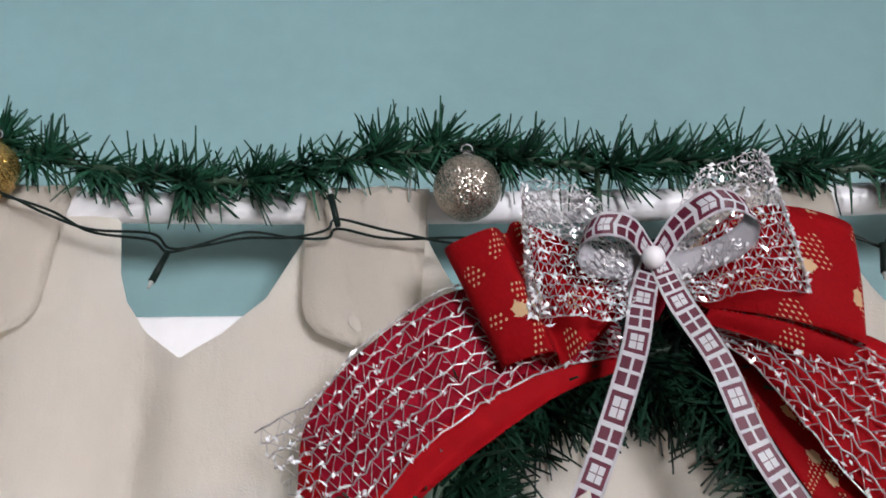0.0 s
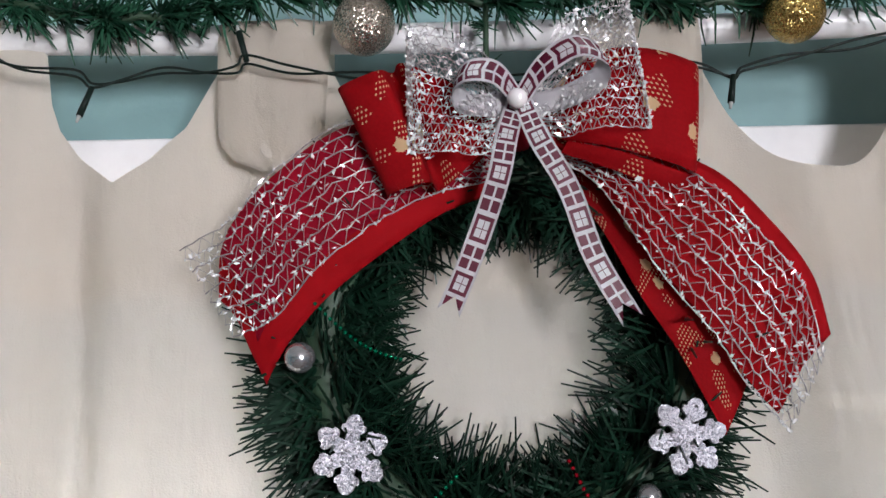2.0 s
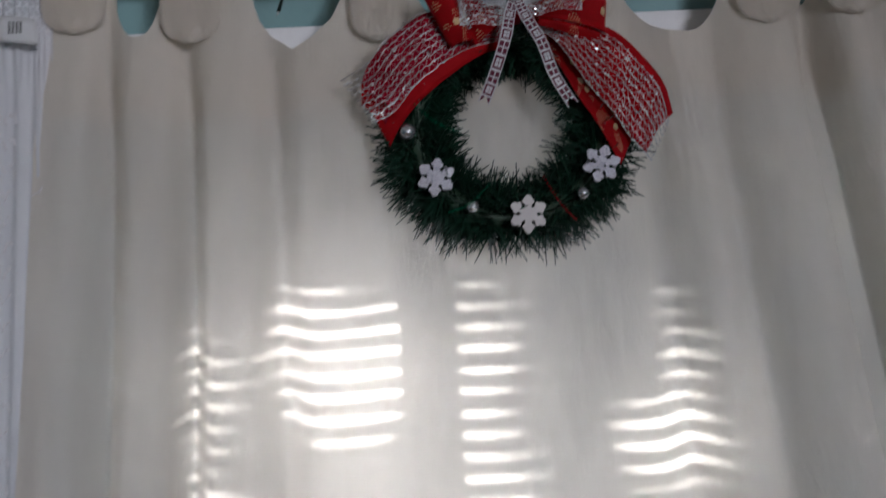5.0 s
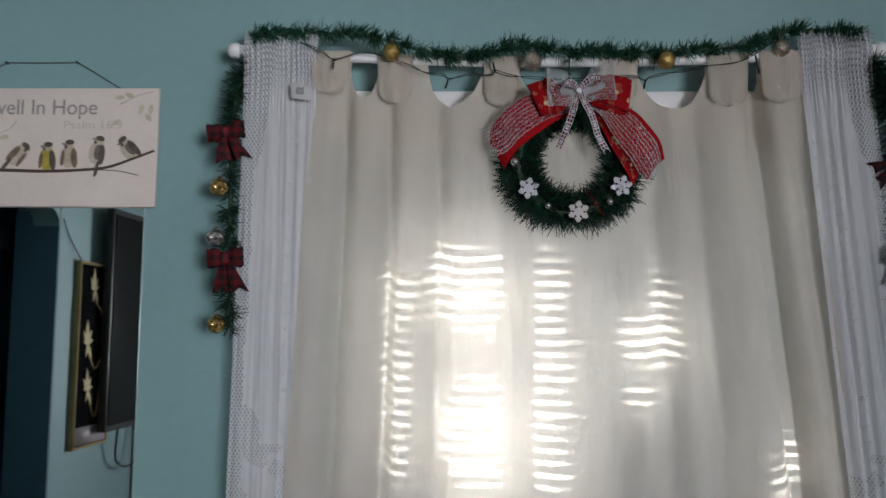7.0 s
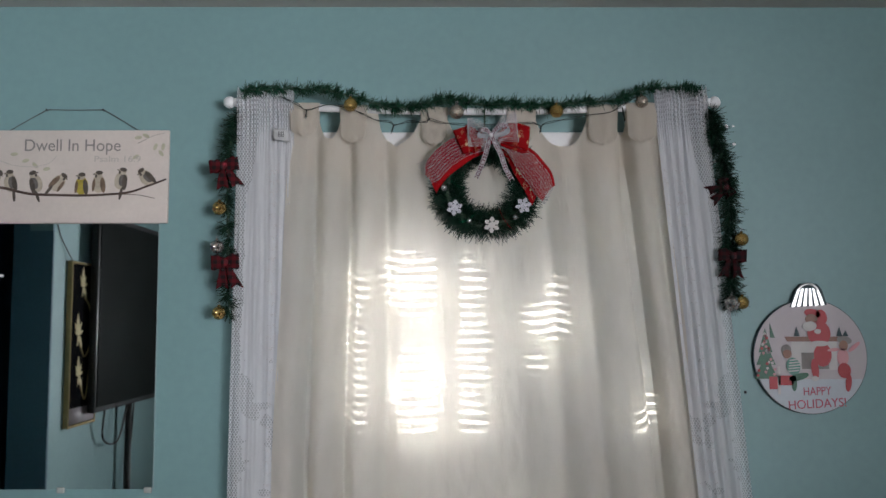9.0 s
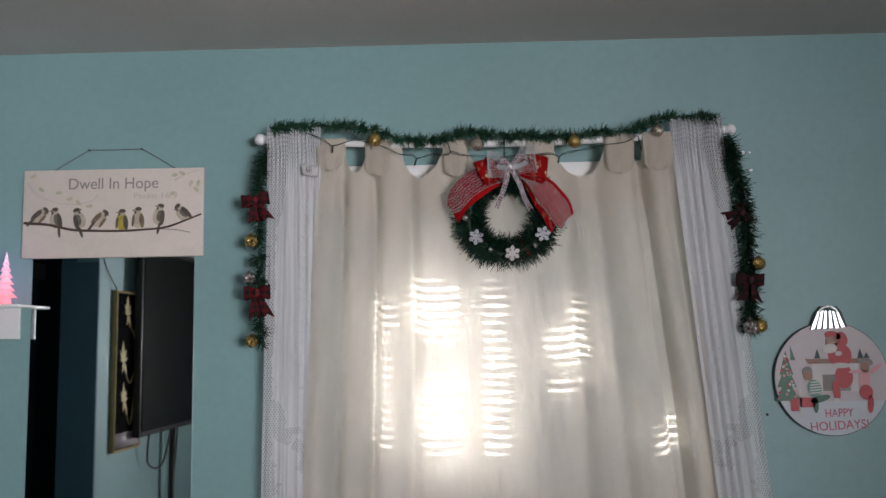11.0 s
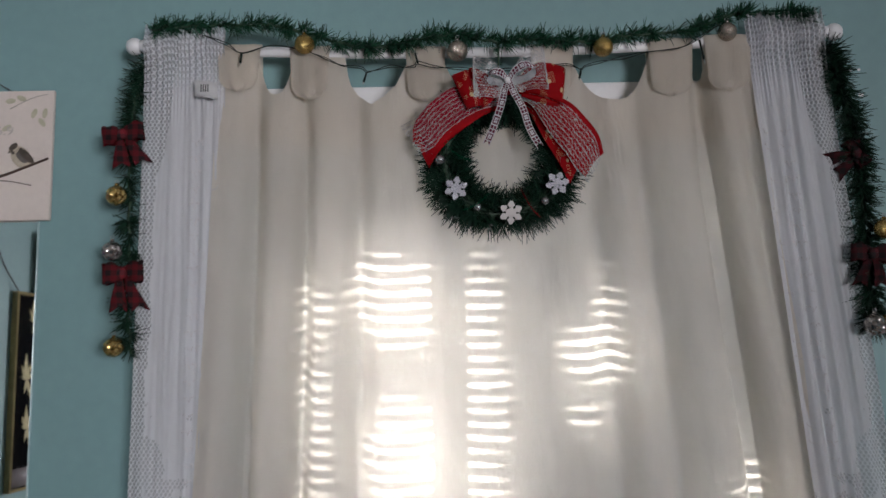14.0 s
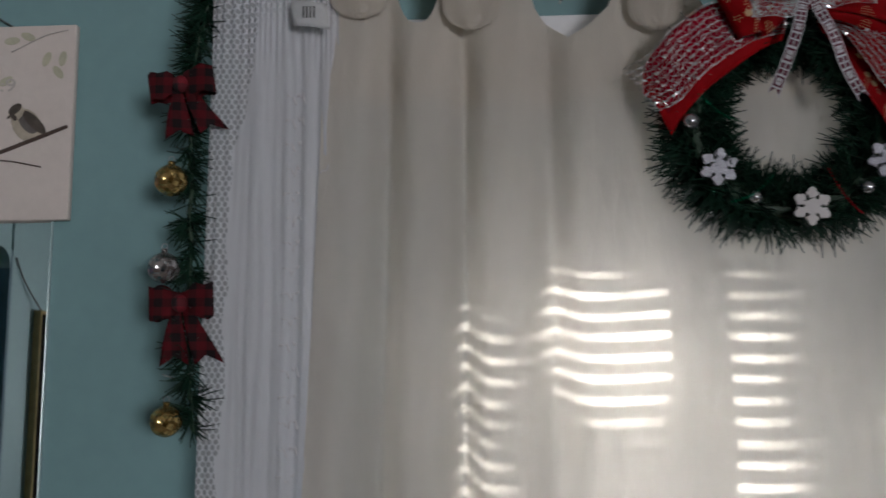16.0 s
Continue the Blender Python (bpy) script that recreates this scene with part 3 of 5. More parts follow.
# gaps left in the added crown to place sun patches: centre x, z and half sizes, on the curtain, and how clear of leaves
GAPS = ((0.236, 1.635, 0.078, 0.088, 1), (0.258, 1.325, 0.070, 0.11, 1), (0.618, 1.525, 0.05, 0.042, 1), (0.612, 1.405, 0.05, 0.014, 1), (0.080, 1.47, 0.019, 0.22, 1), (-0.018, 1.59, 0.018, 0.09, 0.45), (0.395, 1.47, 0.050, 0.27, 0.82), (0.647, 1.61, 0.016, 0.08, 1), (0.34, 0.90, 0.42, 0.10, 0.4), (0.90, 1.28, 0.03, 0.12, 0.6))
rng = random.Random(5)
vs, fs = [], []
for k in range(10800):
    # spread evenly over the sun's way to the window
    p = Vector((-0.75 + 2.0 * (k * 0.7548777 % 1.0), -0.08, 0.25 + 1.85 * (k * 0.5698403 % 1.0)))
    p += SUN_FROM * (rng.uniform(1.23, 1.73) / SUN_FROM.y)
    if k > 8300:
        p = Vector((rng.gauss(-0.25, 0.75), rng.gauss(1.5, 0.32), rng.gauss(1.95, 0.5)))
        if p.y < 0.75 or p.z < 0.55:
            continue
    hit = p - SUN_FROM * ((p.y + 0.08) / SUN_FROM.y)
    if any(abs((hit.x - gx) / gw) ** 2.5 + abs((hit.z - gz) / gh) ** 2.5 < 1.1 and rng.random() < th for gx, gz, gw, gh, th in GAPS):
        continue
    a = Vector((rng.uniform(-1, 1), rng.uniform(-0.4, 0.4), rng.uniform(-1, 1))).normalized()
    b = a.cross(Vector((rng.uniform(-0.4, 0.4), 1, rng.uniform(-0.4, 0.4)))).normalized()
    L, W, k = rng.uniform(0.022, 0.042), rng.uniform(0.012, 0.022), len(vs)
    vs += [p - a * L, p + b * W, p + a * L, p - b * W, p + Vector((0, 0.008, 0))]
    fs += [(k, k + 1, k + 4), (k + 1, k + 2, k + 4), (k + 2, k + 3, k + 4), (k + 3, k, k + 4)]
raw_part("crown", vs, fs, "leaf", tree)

# ---- the window ----
win = thing("window_1", (0.445, 0.0, WZ0), "white framed window behind the curtain", "window", kind="structure")
part("casing_head", box(-0.25, 1.06, -0.02, -0.001, WZ1, 2.08, 0.003), "white", win)
part("casing_side", box(-0.25, WX0, -0.018, -0.001, WZ0, WZ1 - 0.001, 0.003), "white", win)
part("casing_side", box(WX1, 1.06, -0.018, -0.001, WZ0, WZ1 - 0.001, 0.003), "white", win)
part("window_sill", box(-0.27, 1.08, -0.05, 0.1, WZ0 - 0.03, WZ0 - 0.001, 0.004), "white", win)
for x in (0.31, 0.765):
    part("mullion", box(x - 0.03, x + 0.03, 0.085, 0.148, WZ0, WZ1, 0.003), "white", win)
for x0, x1 in ((WX0, 0.279), (0.341, 0.734), (0.796, WX1)):
    part("meeting_rail", box(x0, x1, 0.09, 0.145, 1.10, 1.275, 0.003), "white", win)
    pane = part("pane", box(x0, x1, 0.116, 0.12, WZ0, WZ1), "glass", win, smooth=False)
    pane.visible_shadow = False
# unseen window, added where the fill lamp stands
win2 = thing("window_2", (2.7, -6.06, 0.85), "unseen white framed window added round the fill lamp", "window", kind="structure")
for x0, x1, z0, z1 in ((1.9, 3.5, 0.85, 0.9), (1.9, 3.5, 2.1, 2.15), (1.9, 1.95, 0.9, 2.1), (3.45, 3.5, 0.9, 2.1)):
    part("window_frame", box(x0, x1, -6.07, -6.02, z0, z1, 0.003), "white", win2)
pane = part("pane", box(1.95, 3.45, -6.062, -6.057, 0.9, 2.1), "glass", win2, smooth=False)
pane.visible_shadow = False

blind = thing("window_blind", (0.445, 0.04, WZ0), "white slatted blind, almost closed, inside the window", "blind")
part("headrail", box(WX0 + 0.004, WX1 - 0.004, 0.02, 0.06, 1.945, 1.979, 0.002), "white", blind)
part("bottom_rail", box(WX0 + 0.008, WX1 - 0.008, 0.028, 0.052, WZ0 + 0.002, WZ0 + 0.016, 0.003), "white", blind)
tilt = radians(56)
slat_bm = bmesh.new()
prof = [(-0.0127, 0.0), (-0.006, 0.0011), (0.0, 0.0015), (0.006, 0.0011), (0.0127, 0.0)]
rows = []
for x in (-0.560, 0.560):
    rows.append([slat_bm.verts.new((x, math.cos(tilt) * a - math.sin(tilt) * (b + o), math.sin(tilt) * a + math.cos(tilt) * (b + o))) for o in (0.0, -0.0006) for a, b in (prof if o == 0 else prof[::-1])])
for k in range(10):
    slat_bm.faces.new((rows[0][k], rows[0][(k + 1) % 10], rows[1][(k + 1) % 10], rows[1][k]))
slat_bm.faces.new(rows[0][::-1]), slat_bm.faces.new(rows[1])
slat_me = None
k, z = 0, 1.93
while z > WZ0 + 0.03:
    if slat_me is None:
        s = mesh_ob("slat", slat_bm, "slat")
        slat_me = s.data
    else:
        s = new("slat", slat_me)
    s.parent = blind
    s.location = Vector((0.40, 0.04, z)) - WORLD_OF[blind]
    s.rotation_euler = (rng.uniform(-0.05, 0.05), rng.uniform(-0.0015, 0.0015), 0)
    z -= 0.025
for x in (-0.02, 0.40, 0.82):
    part("ladder_cord", rod_between((x, 0.026, WZ0 + 0.01), (x, 0.026, 1.95), 0.0009, seg=6), "white", blind)

# ---- rod, curtain, sheers ----
ROD_Y = -0.078


def rod_z(x):
    return 2.155 - 0.027 * (1 - ((x - 0.412) / 0.70) ** 2)


rod = thing("curtain_rod", (0.412, ROD_Y, 2.12), "white metal curtain rod with ball ends, sagging slightly", "curtain rod")
part("pole", tube([Vector((x, ROD_Y, rod_z(x))) for x in np.linspace(-0.275, 1.10, 40)], 0.0105, 16), "white", rod)
for x, s in ((-0.289, 1), (1.113, -1)):
    part("finial", ball((x, ROD_Y, 2.155), 0.0175), "white", rod)
    part("collar", rod_between((x + s * 0.012, ROD_Y, 2.155), (x + s * 0.028, ROD_Y, 2.155), 0.0125, seg=18), "white", rod)
    bx = x + s * 0.045
    part("bracket", box(bx - 0.006, bx + 0.006, ROD_Y + 0.008, -0.001, 2.138, 2.15, 0.002), "white", rod)

TABS = ((-0.072, 0.082), (0.070, 0.076), (0.301, 0.075), (0.552, 0.080), (0.785, 0.084), (0.898, 0.086))
FOLDS = ((-0.085, 0.018, -0.006), (-0.038, 0.013, 0.030), (0.005, 0.02, -0.006), (0.058, 0.012, 0.026), (0.11, 0.02, -0.004), (0.163, 0.016, 0.018), (0.30, 0.03, 0.010), (0.40, 0.025, -0.004), (0.50, 0.03, 0.005), (0.605, 0.02, 0.013), (0.66, 0.02, -0.006), (0.705, 0.016, 0.014), (0.77, 0.02, -0.008), (0.838, 0.015, 0.046), (0.885, 0.018, -0.006), (0.92, 0.012, 0.016))


def panel_top(x):
    zr = rod_z(x) - 0.012
    if 0.104 < x < 0.268:
        # the deep notch: a steep side, a point, and a slope up to the next tab
        shape = ((0.104, 0.0), (0.140, 0.0), (0.147, 0.05), (0.163, 0.073), (0.190, 0.094), (0.214, 0.08), (0.240, 0.056), (0.268, 0.0))
        return zr - float(np.interp(x, [s[0] for s in shape], [s[1] for s in shape]))
    for (ca, wa), (cb, wb) in zip(TABS, TABS[1:]):
        a, b = ca + wa / 2 - 0.004, cb - wb / 2 + 0.004
        if a < x < b:
            r = (x - a) / (b - a)
            depth = min(0.095, 0.045 + (b - a) * 0.45)
            sharp = 1.6 if 0.1 < a < 0.2 else 2.6
            return zr - depth * (1 - abs(2 * r - 1) ** sharp)
    return zr


def panel_pos(u, v):
    x = -0.118 + u * 1.063
    top = panel_top(x)
    z = top + (0.12 - top) * v
    f = sum(1.45 * d * math.exp(-((x - c) / (1.35 * w)) ** 2) for c, w, d in FOLDS)
    drop = max(0.0, 2.10 - z)
    grow = min(1.0, 0.25 + drop * 3.0) * (1.0 + 0.25 * math.sin(drop * 2.1 + x * 9))
    wob = 0.0040 * noise.noise(Vector((x * 13, z * 6, 0.3))) + 0.0019 * noise.noise(Vector((x * 42, z * 17, 2.0)))
    for cx, cz, a in ((0.665, 1.92, 0.0036), (0.395, 1.92, 0.0012), (0.93, 1.7, 0.0012)):
        wob += a * 1.5 * noise.noise(Vector((x * 85 + 3 * noise.noise(Vector((x * 20, z * 9, 7))), z * 12, 5.0))) * math.exp(-((x - cx) / 0.036) ** 2 - ((z - cz) / 0.12) ** 2)
    spread = drop / 1.12
    xx = x + spread * (-0.035 + u * 0.16) + 0.006 * math.sin(z * 4 + x * 3) * min(1, drop)
    return Vector((xx, min(-0.034, -0.083 + f * grow + wob), z))


curtain = thing("tab_curtain", (0.41, -0.083, 0.12), "cream cotton tab-top curtain lit from behind", "curtain")
part("panel", sheet(panel_pos, 560, 120, uvs=lambda u, v: (u * 1.06, v * 2)), "curtain", curtain)


def facing_pos(u, v):
    """The turned-down hem behind the panel's head."""
    p = panel_pos(u, 0.0)
    low = 1.945 + 0.004 * math.sin(u * 21)
    top = panel_top(-0.118 + u * 1.063)
    q = panel_pos(u, max(0.0, (top - (top + (low - top) * v)) / (top - 0.12)))
    return q + Vector((0, 0.0022, 0))


part("facing", sheet(facing_pos, 210, 14), "curtain", curtain)


def strap(cx, w, end_z):
    zr = rod_z(cx)
    path = [(-0.060, zr - 0.05)] + [(ROD_Y + 0.0125 * math.cos(a), zr + 0.0125 * math.sin(a)) for a in [math.pi * k / 8 for k in range(9)]]
    n = 12
    path += [(-0.0925 - 0.004 * math.sin(math.pi * k / n), zr + (end_z - zr) * k / n) for k in range(1, n + 1)]
    last = len(path) - 1

    def fn(u, v):
        y, z = path[round(v * last)]
        near = max(0.0, (0.030 - (z - end_z)) / 0.030) if v > 0.5 else 0.0
        half = w / 2 * math.sqrt(max(0.02, 1 - near ** 2.2)) * (1 + 0.05 * math.sin(v * 5))
        return Vector((cx + (u * 2 - 1) * half, y - 0.003 * math.sin(u * math.pi) - 0.0012 * math.sin(u * 13 + cx * 40), z))
    return sheet(fn, 12, last, 0.0016)


for i, (cx, w) in enumerate(TABS):
    end_z = (2.052, 2.033, 2.026, 2.03, 2.026, 2.034)[i]
    t = part("tab", strap(cx, w, end_z), "tab", curtain)
    part("button", ball((cx + 0.002, -0.0960, end_z + 0.017), 0.0095, squash=1.0), "tab", t)
for o in [o for o in curtain.children_recursive if o.name.startswith("button")]:
    c = sum((v.co for v in o.data.vertices), Vector()) / len(o.data.vertices)
    for v in o.data.vertices:
        v.co.y = c.y + (v.co.y - c.y) * 0.09


def sheer(x_top, x_low, seed, flip):
    deep = 0.0050 if flip else 0.0020

    def fn(u, v):
        s = 1 - u if flip else u
        top = 2.191 + 0.006 * math.sin(u * 70 + 2 * math.sin(u * 11)) + 0.005 * math.sin(u * 141 + 3 * math.sin(u * 17))
        z = top + (0.12 - top) * v
        drop = max(0.0, 2.15 - z)
        f = drop / 1.2
        x = x_top[0] + (x_top[1] - x_top[0]) * s
        x += f * ((x_low[0] - x_top[0]) * (1 - s) + (x_low[1] - x_top[1]) * s)
        gather = 0.35 + min(0.65, drop * 4)
        y = -0.083 + gather * (deep * math.sin(s * 30 + 1.6 * math.sin(s * 7 + seed) + 0.8 * math.sin(z * 3 + seed)) + 0.0003 * math.sin(s * 77 + seed + z + 2.5 * math.sin(s * 9))) + 0.002 * noise.noise(Vector((s * 20, z * 6, seed)))
        near = math.exp(-((z - rod_z(x)) / 0.02) ** 2)
        y = y * (1 - near) + (-0.094 + 0.002 * math.sin(u * 120)) * near
        y -= (0.006 + 0.0042 * math.sin(s * 118 + 3 * math.sin(s * 13 + seed))) * max(0.0, 1 - drop * 6)
        return Vector((x, y, z))
    return fn, sheet(fn, 260, 110, uvs=lambda u, v: (u * 0.19, 2.2 - fn(u, v).z))


for xt, xl, seed, flip in (((-0.264, -0.100), (-0.278, -0.11), 1.0, False), ((0.935, 1.087), (1.045, 1.195), 4.0, True)):
    fn, bm = sheer(xt, xl, seed, flip)
    lace = solo("lace_curtain", bm, "sheer", "white lace sheer curtain gathered on the rod", "curtain", "sheer curtains")
    rg = random.Random(int(seed) + 60)
    threads = bmesh.new()
    for k in range(46):
        for u0, u1 in ((0.60, 0.73), (0.86, 0.95)):
            if u0 > 0.8 and rg.random() < 0.45:
                continue
            v, u = 0.115 + k * 0.0152, u0 + rg.uniform(0, 0.03)
            while u < u1:
                w = rg.uniform(0.012, 0.03)
                tube([fn(min(1, u), v) + Vector((0, -0.0014, 0)), fn(min(1, u + w * 0.5), v) + Vector((0, -0.0022, 0)), fn(min(1, u + w), v) + Vector((0, -0.0014, 0))], 0.0010, 5, bm=threads)
                u += w + rg.uniform(0.006, 0.025)
    tagged(part("silver_threads", threads, "pearl_white", lace, "shiny silver threads woven into the lace"), kind="stuff")

tag = thing("care_label", (-0.135, -0.108, 2.05), "small white sewn-in care label on the lace", "label")
part("label_cloth", sheet(lambda u, v: Vector((-0.158 + u * 0.046 + v * 0.004, -0.109 - 0.004 * math.sin(u * 3), 2.073 - v * 0.034 - u * 0.007)), 8, 4, 0.0006), "tag", tag)
for k in range(4):
    part("print_bar", box(-0.142 + k * 0.0045, -0.140 + k * 0.0045, -0.1145, -0.1135, 2.047, 2.062), "ink", tag)

# ---- garlands ----


def garland(name, pts, count, length, seed, label, width=0.00095, droop=0.0, mat="needle", flat=1.0, comb=0.0):
    path = smooth_path(pts, 14)
    rg = random.Random(seed)
    path = [q + Vector((rg.uniform(-1, 1), rg.uniform(-1, 1), rg.uniform(-1, 1))) * 0.0025 for q in path]
    gl = thing(name, tuple(path[-1]), label, "garland", "pine garlands")
    part("stem", tube(path, 0.003, 6), "stem", gl)
    vs, fs = needles(path, count, length, rg, width, 1.1, flat, droop, 0.75, comb)
    tagged(raw_part("needles", vs, fs, mat, gl), kind="stuff")
    return gl


Y = -0.104
garland("pine_garland", [(-0.243, Y, 2.175), (-0.21, Y, 2.186), (-0.1, Y + 0.01, 2.189), (0.0, Y, 2.184), (0.10, Y, 2.152), (0.2, Y, 2.134), (0.285, Y, 2.148), (0.36, Y, 2.158), (0.43, Y, 2.142), (0.53, Y, 2.145), (0.6, Y, 2.136), (0.69, Y, 2.145), (0.82, Y, 2.157), (0.91, Y + 0.01, 2.188), (1.0, Y + 0.02, 2.193), (1.045, Y + 0.02, 2.188), (1.07, Y + 0.03, 2.178)], 7200, 0.024, 11, "green tinsel pine garland draped along the rod", 0.00085, comb=0.9)
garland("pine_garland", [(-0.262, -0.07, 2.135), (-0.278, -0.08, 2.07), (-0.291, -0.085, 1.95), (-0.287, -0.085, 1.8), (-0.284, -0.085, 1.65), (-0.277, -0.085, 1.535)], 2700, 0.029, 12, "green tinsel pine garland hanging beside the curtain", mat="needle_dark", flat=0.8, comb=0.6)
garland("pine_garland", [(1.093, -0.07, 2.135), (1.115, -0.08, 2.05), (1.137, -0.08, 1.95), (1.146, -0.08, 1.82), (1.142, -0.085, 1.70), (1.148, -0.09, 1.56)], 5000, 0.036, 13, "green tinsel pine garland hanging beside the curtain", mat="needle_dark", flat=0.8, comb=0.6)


def bauble(x, y, z, r, mat, label, category="ornament"):
    b = thing("bauble", (x, y, z - r), label, category, "baubles")
    bm = ball((x, y, z), r, seg=48)
    if mat == "gold":
        for v in bm.verts:
            a = math.atan2(v.co.y - y, v.co.x - x)
            k = 1 + 0.022 * (abs(math.cos(7 * a)) - 0.5)
            v.co.x, v.co.y = x + (v.co.x - x) * k, y + (v.co.y - y) * k
    part("ball", bm, mat, b)
    part("cap", rod_between((x, y, z + r * 0.96), (x, y, z + r * 1.22), r * 0.22, r * 0.2, 12), "goldfoil" if "gold" in mat else "silverfoil", b)
    ring = [Vector((x + 0.0035 * math.cos(a), y, z + r * 1.22 + 0.003 + 0.0035 * math.sin(a))) for a in [2 * math.pi * k / 12 for k in range(13)]]
    part("hanger", tube(ring, 0.0005, 5), "thread", b)
    return b


GOLD, CHAMP = "round gold glitter bauble hanging on the garland", "round champagne glitter bauble hanging on the garland"
for x, y, z, r, mt, lb in ((0.063, -0.115, 2.139, 0.0195, "gold", GOLD), (0.365, -0.12, 2.117, 0.0205, "silver", CHAMP), (0.650, -0.115, 2.121, 0.0195, "gold", GOLD), (0.897, -0.10, 2.152, 0.0185, "silver", CHAMP),
                           (-0.308, -0.10, 1.845, 0.020, "goldfoil", "round crinkled gold bauble on the hanging garland"), (-0.313, -0.10, 1.735, 0.0195, "silverfoil", "round crinkled silver bauble on the hanging garland"), (-0.304, -0.10, 1.549, 0.019, "goldfoil", "round crinkled gold bauble on the hanging garland"),
                           (1.168, -0.115, 1.753, 0.019, "gold", GOLD), (1.133, -0.125, 1.572, 0.0205, "silverfoil", "round crinkled silver bauble on the hanging garland"), (1.166, -0.112, 1.575, 0.0185, "gold", GOLD)):
    bauble(x, y, z, r, mt, lb)


def check_bow(x, y, z, w, h, mat, label, lean=0.0):
    """A tied bow: two loops, a knot and two tails."""
    b = thing("check_bow", (x, y, z - h), label, "bow", "checked bows")
    turn = Matrix.Translation((x, y, z)) @ pose(0, 0, 0, 0, -lean, 0) @ Matrix.Translation((-x, -y, -z))
    for s in (-1, 1):
        def loop(u, v, s=s):
            a = 2 * math.pi * u
            xx = x + s * (w / 4 - w / 4 * math.cos(a)) * 1.0
            pinch = 0.45 + 0.55 * min(1.0, abs(xx - x) / (w * 0.22))
            return turn @ Vector((xx, y - 0.011 * math.sin(a) * (0.4 + 0.6 * abs(xx - x) / (w / 2)), z + 0.002 + (v - 0.5) * h * 0.42 * pinch + 0.002 * math.sin(xx * 300)))
        part("loop", sheet(loop, 24, 8, 0.001), mat, b)

        def tail(u, v, s=s):
            cut = 0.16 * (1 - abs(2 * v - 1))
            f = u * (1 - cut)
            return turn @ Vector((x + s * (0.006 + f * w * 0.2) + 0.01 * f * (lean > 0) + (v - 0.5) * (0.012 + f * w * 0.28), y + 0.002 - 0.006 * math.sin(f * 3 + v * 2), z - 0.004 - f * h * 0.72))
        part("tail", sheet(tail, 12, 8, 0.001), mat, b)
    part("knot", ball((x, y - 0.006, z), 0.0095, seg=14, squash=1.15), mat, b)


for x, y, z, w, h, lean in ((-0.295, -0.108, 1.965, 0.084, 0.085, 9), (-0.287, -0.108, 1.690, 0.080, 0.098, 3), (1.134, -0.09, 1.905, 0.060, 0.070, -60), (1.141, -0.115, 1.706, 0.080, 0.082, -4)):
    dark = x > 0.5
    check_bow(x, y, z, w, h, "plaid_shaded" if dark else "plaid", "checked cloth bow on the garland, maroon darkened for shade" if dark else "red and black checked cloth bow on the garland", lean)

# ---- string of small lamps ----
string = thing("string_lights", (0.4, -0.11, 2.08), "dark green cable with small clear lamps, draped along the rod", "string lights")
WIRE = [(-0.14, 2.165), (-0.09, 2.14), (-0.06, 2.125), (0.0, 2.14), (0.066, 2.126), (0.107, 2.111), (0.137, 2.094), (0.174, 2.088), (0.186, 2.080), (0.205, 2.086), (0.231, 2.095), (0.259, 2.091), (0.28, 2.090), (0.287, 2.096), (0.319, 2.087), (0.371, 2.086), (0.45, 2.079), (0.55, 2.084), (0.583, 2.085), (0.606, 2.079), (0.614, 2.086), (0.644, 2.095), (0.69, 2.098), (0.735, 2.109), (0.80, 2.118), (0.835, 2.134), (0.88, 2.165)]
for k in range(2):
    p = [(x, -0.111 - 0.002 * k + 0.003 * math.sin(x * 31 + k), z + (0.005 * k * math.sin(x * 47))) for x, z in WIRE]
    part("cable", tube(smooth_path(p, 8), 0.0009, 6), "cable", string)
for a, b in (((0.186, 2.080), (0.179, 2.056)), ((0.287, 2.096), (0.2805, 2.120)), ((0.606, 2.079), (0.6015, 2.056)), ((-0.062, 2.125), (-0.064, 2.100)), ((0.838, 2.132), (0.846, 2.085))):
    A, B = Vector((a[0], -0.113, a[1])), Vector((b[0], -0.115, b[1]))
    s = part("lamp_socket", rod_between(A, A.lerp(B, 0.86), 0.0019, 0.0023, 10), "cable", string)
    part("lamp", rod_between(A.lerp(B, 0.86), A.lerp(B, 1.05), 0.0015, 0.0008, 8), "clear", s, "clear lamp tip")

# ---- wreath ----
WC = Vector((0.4504, -0.095, 1.9075))
ring = [WC + Vector((0.113 * math.sin(a), 0, 0.113 * math.cos(a))) for a in [2 * math.pi * k / 90 for k in range(91)]]
wreath = thing("christmas_wreath", (WC.x, -0.11, WC.z - 0.13), "round green tinsel wreath hung in front of the curtain", "wreath")
part("hoop", tube(ring, 0.016, 8), "stem", wreath)
rg = random.Random(21)
vs, fs = needles(ring, 11500, 0.046, rg, 0.00105, 0.8, 0.34, 0.0, 0.85)
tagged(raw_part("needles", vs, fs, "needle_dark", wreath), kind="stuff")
part("hanging_loop", tube(smooth_path([(0.447, -0.105, 2.02), (0.445, -0.108, 2.08), (0.446, -0.104, 2.14)], 8), 0.002, 6), "stem", wreath)
vs, fs = needles(smooth_path([(0.447, -0.105, 2.03), (0.445, -0.108, 2.08), (0.446, -0.104, 2.14)], 8), 260, 0.009, rg, 0.0005)
tagged(raw_part("hanger_tinsel", vs, fs, "needle", wreath), kind="stuff")

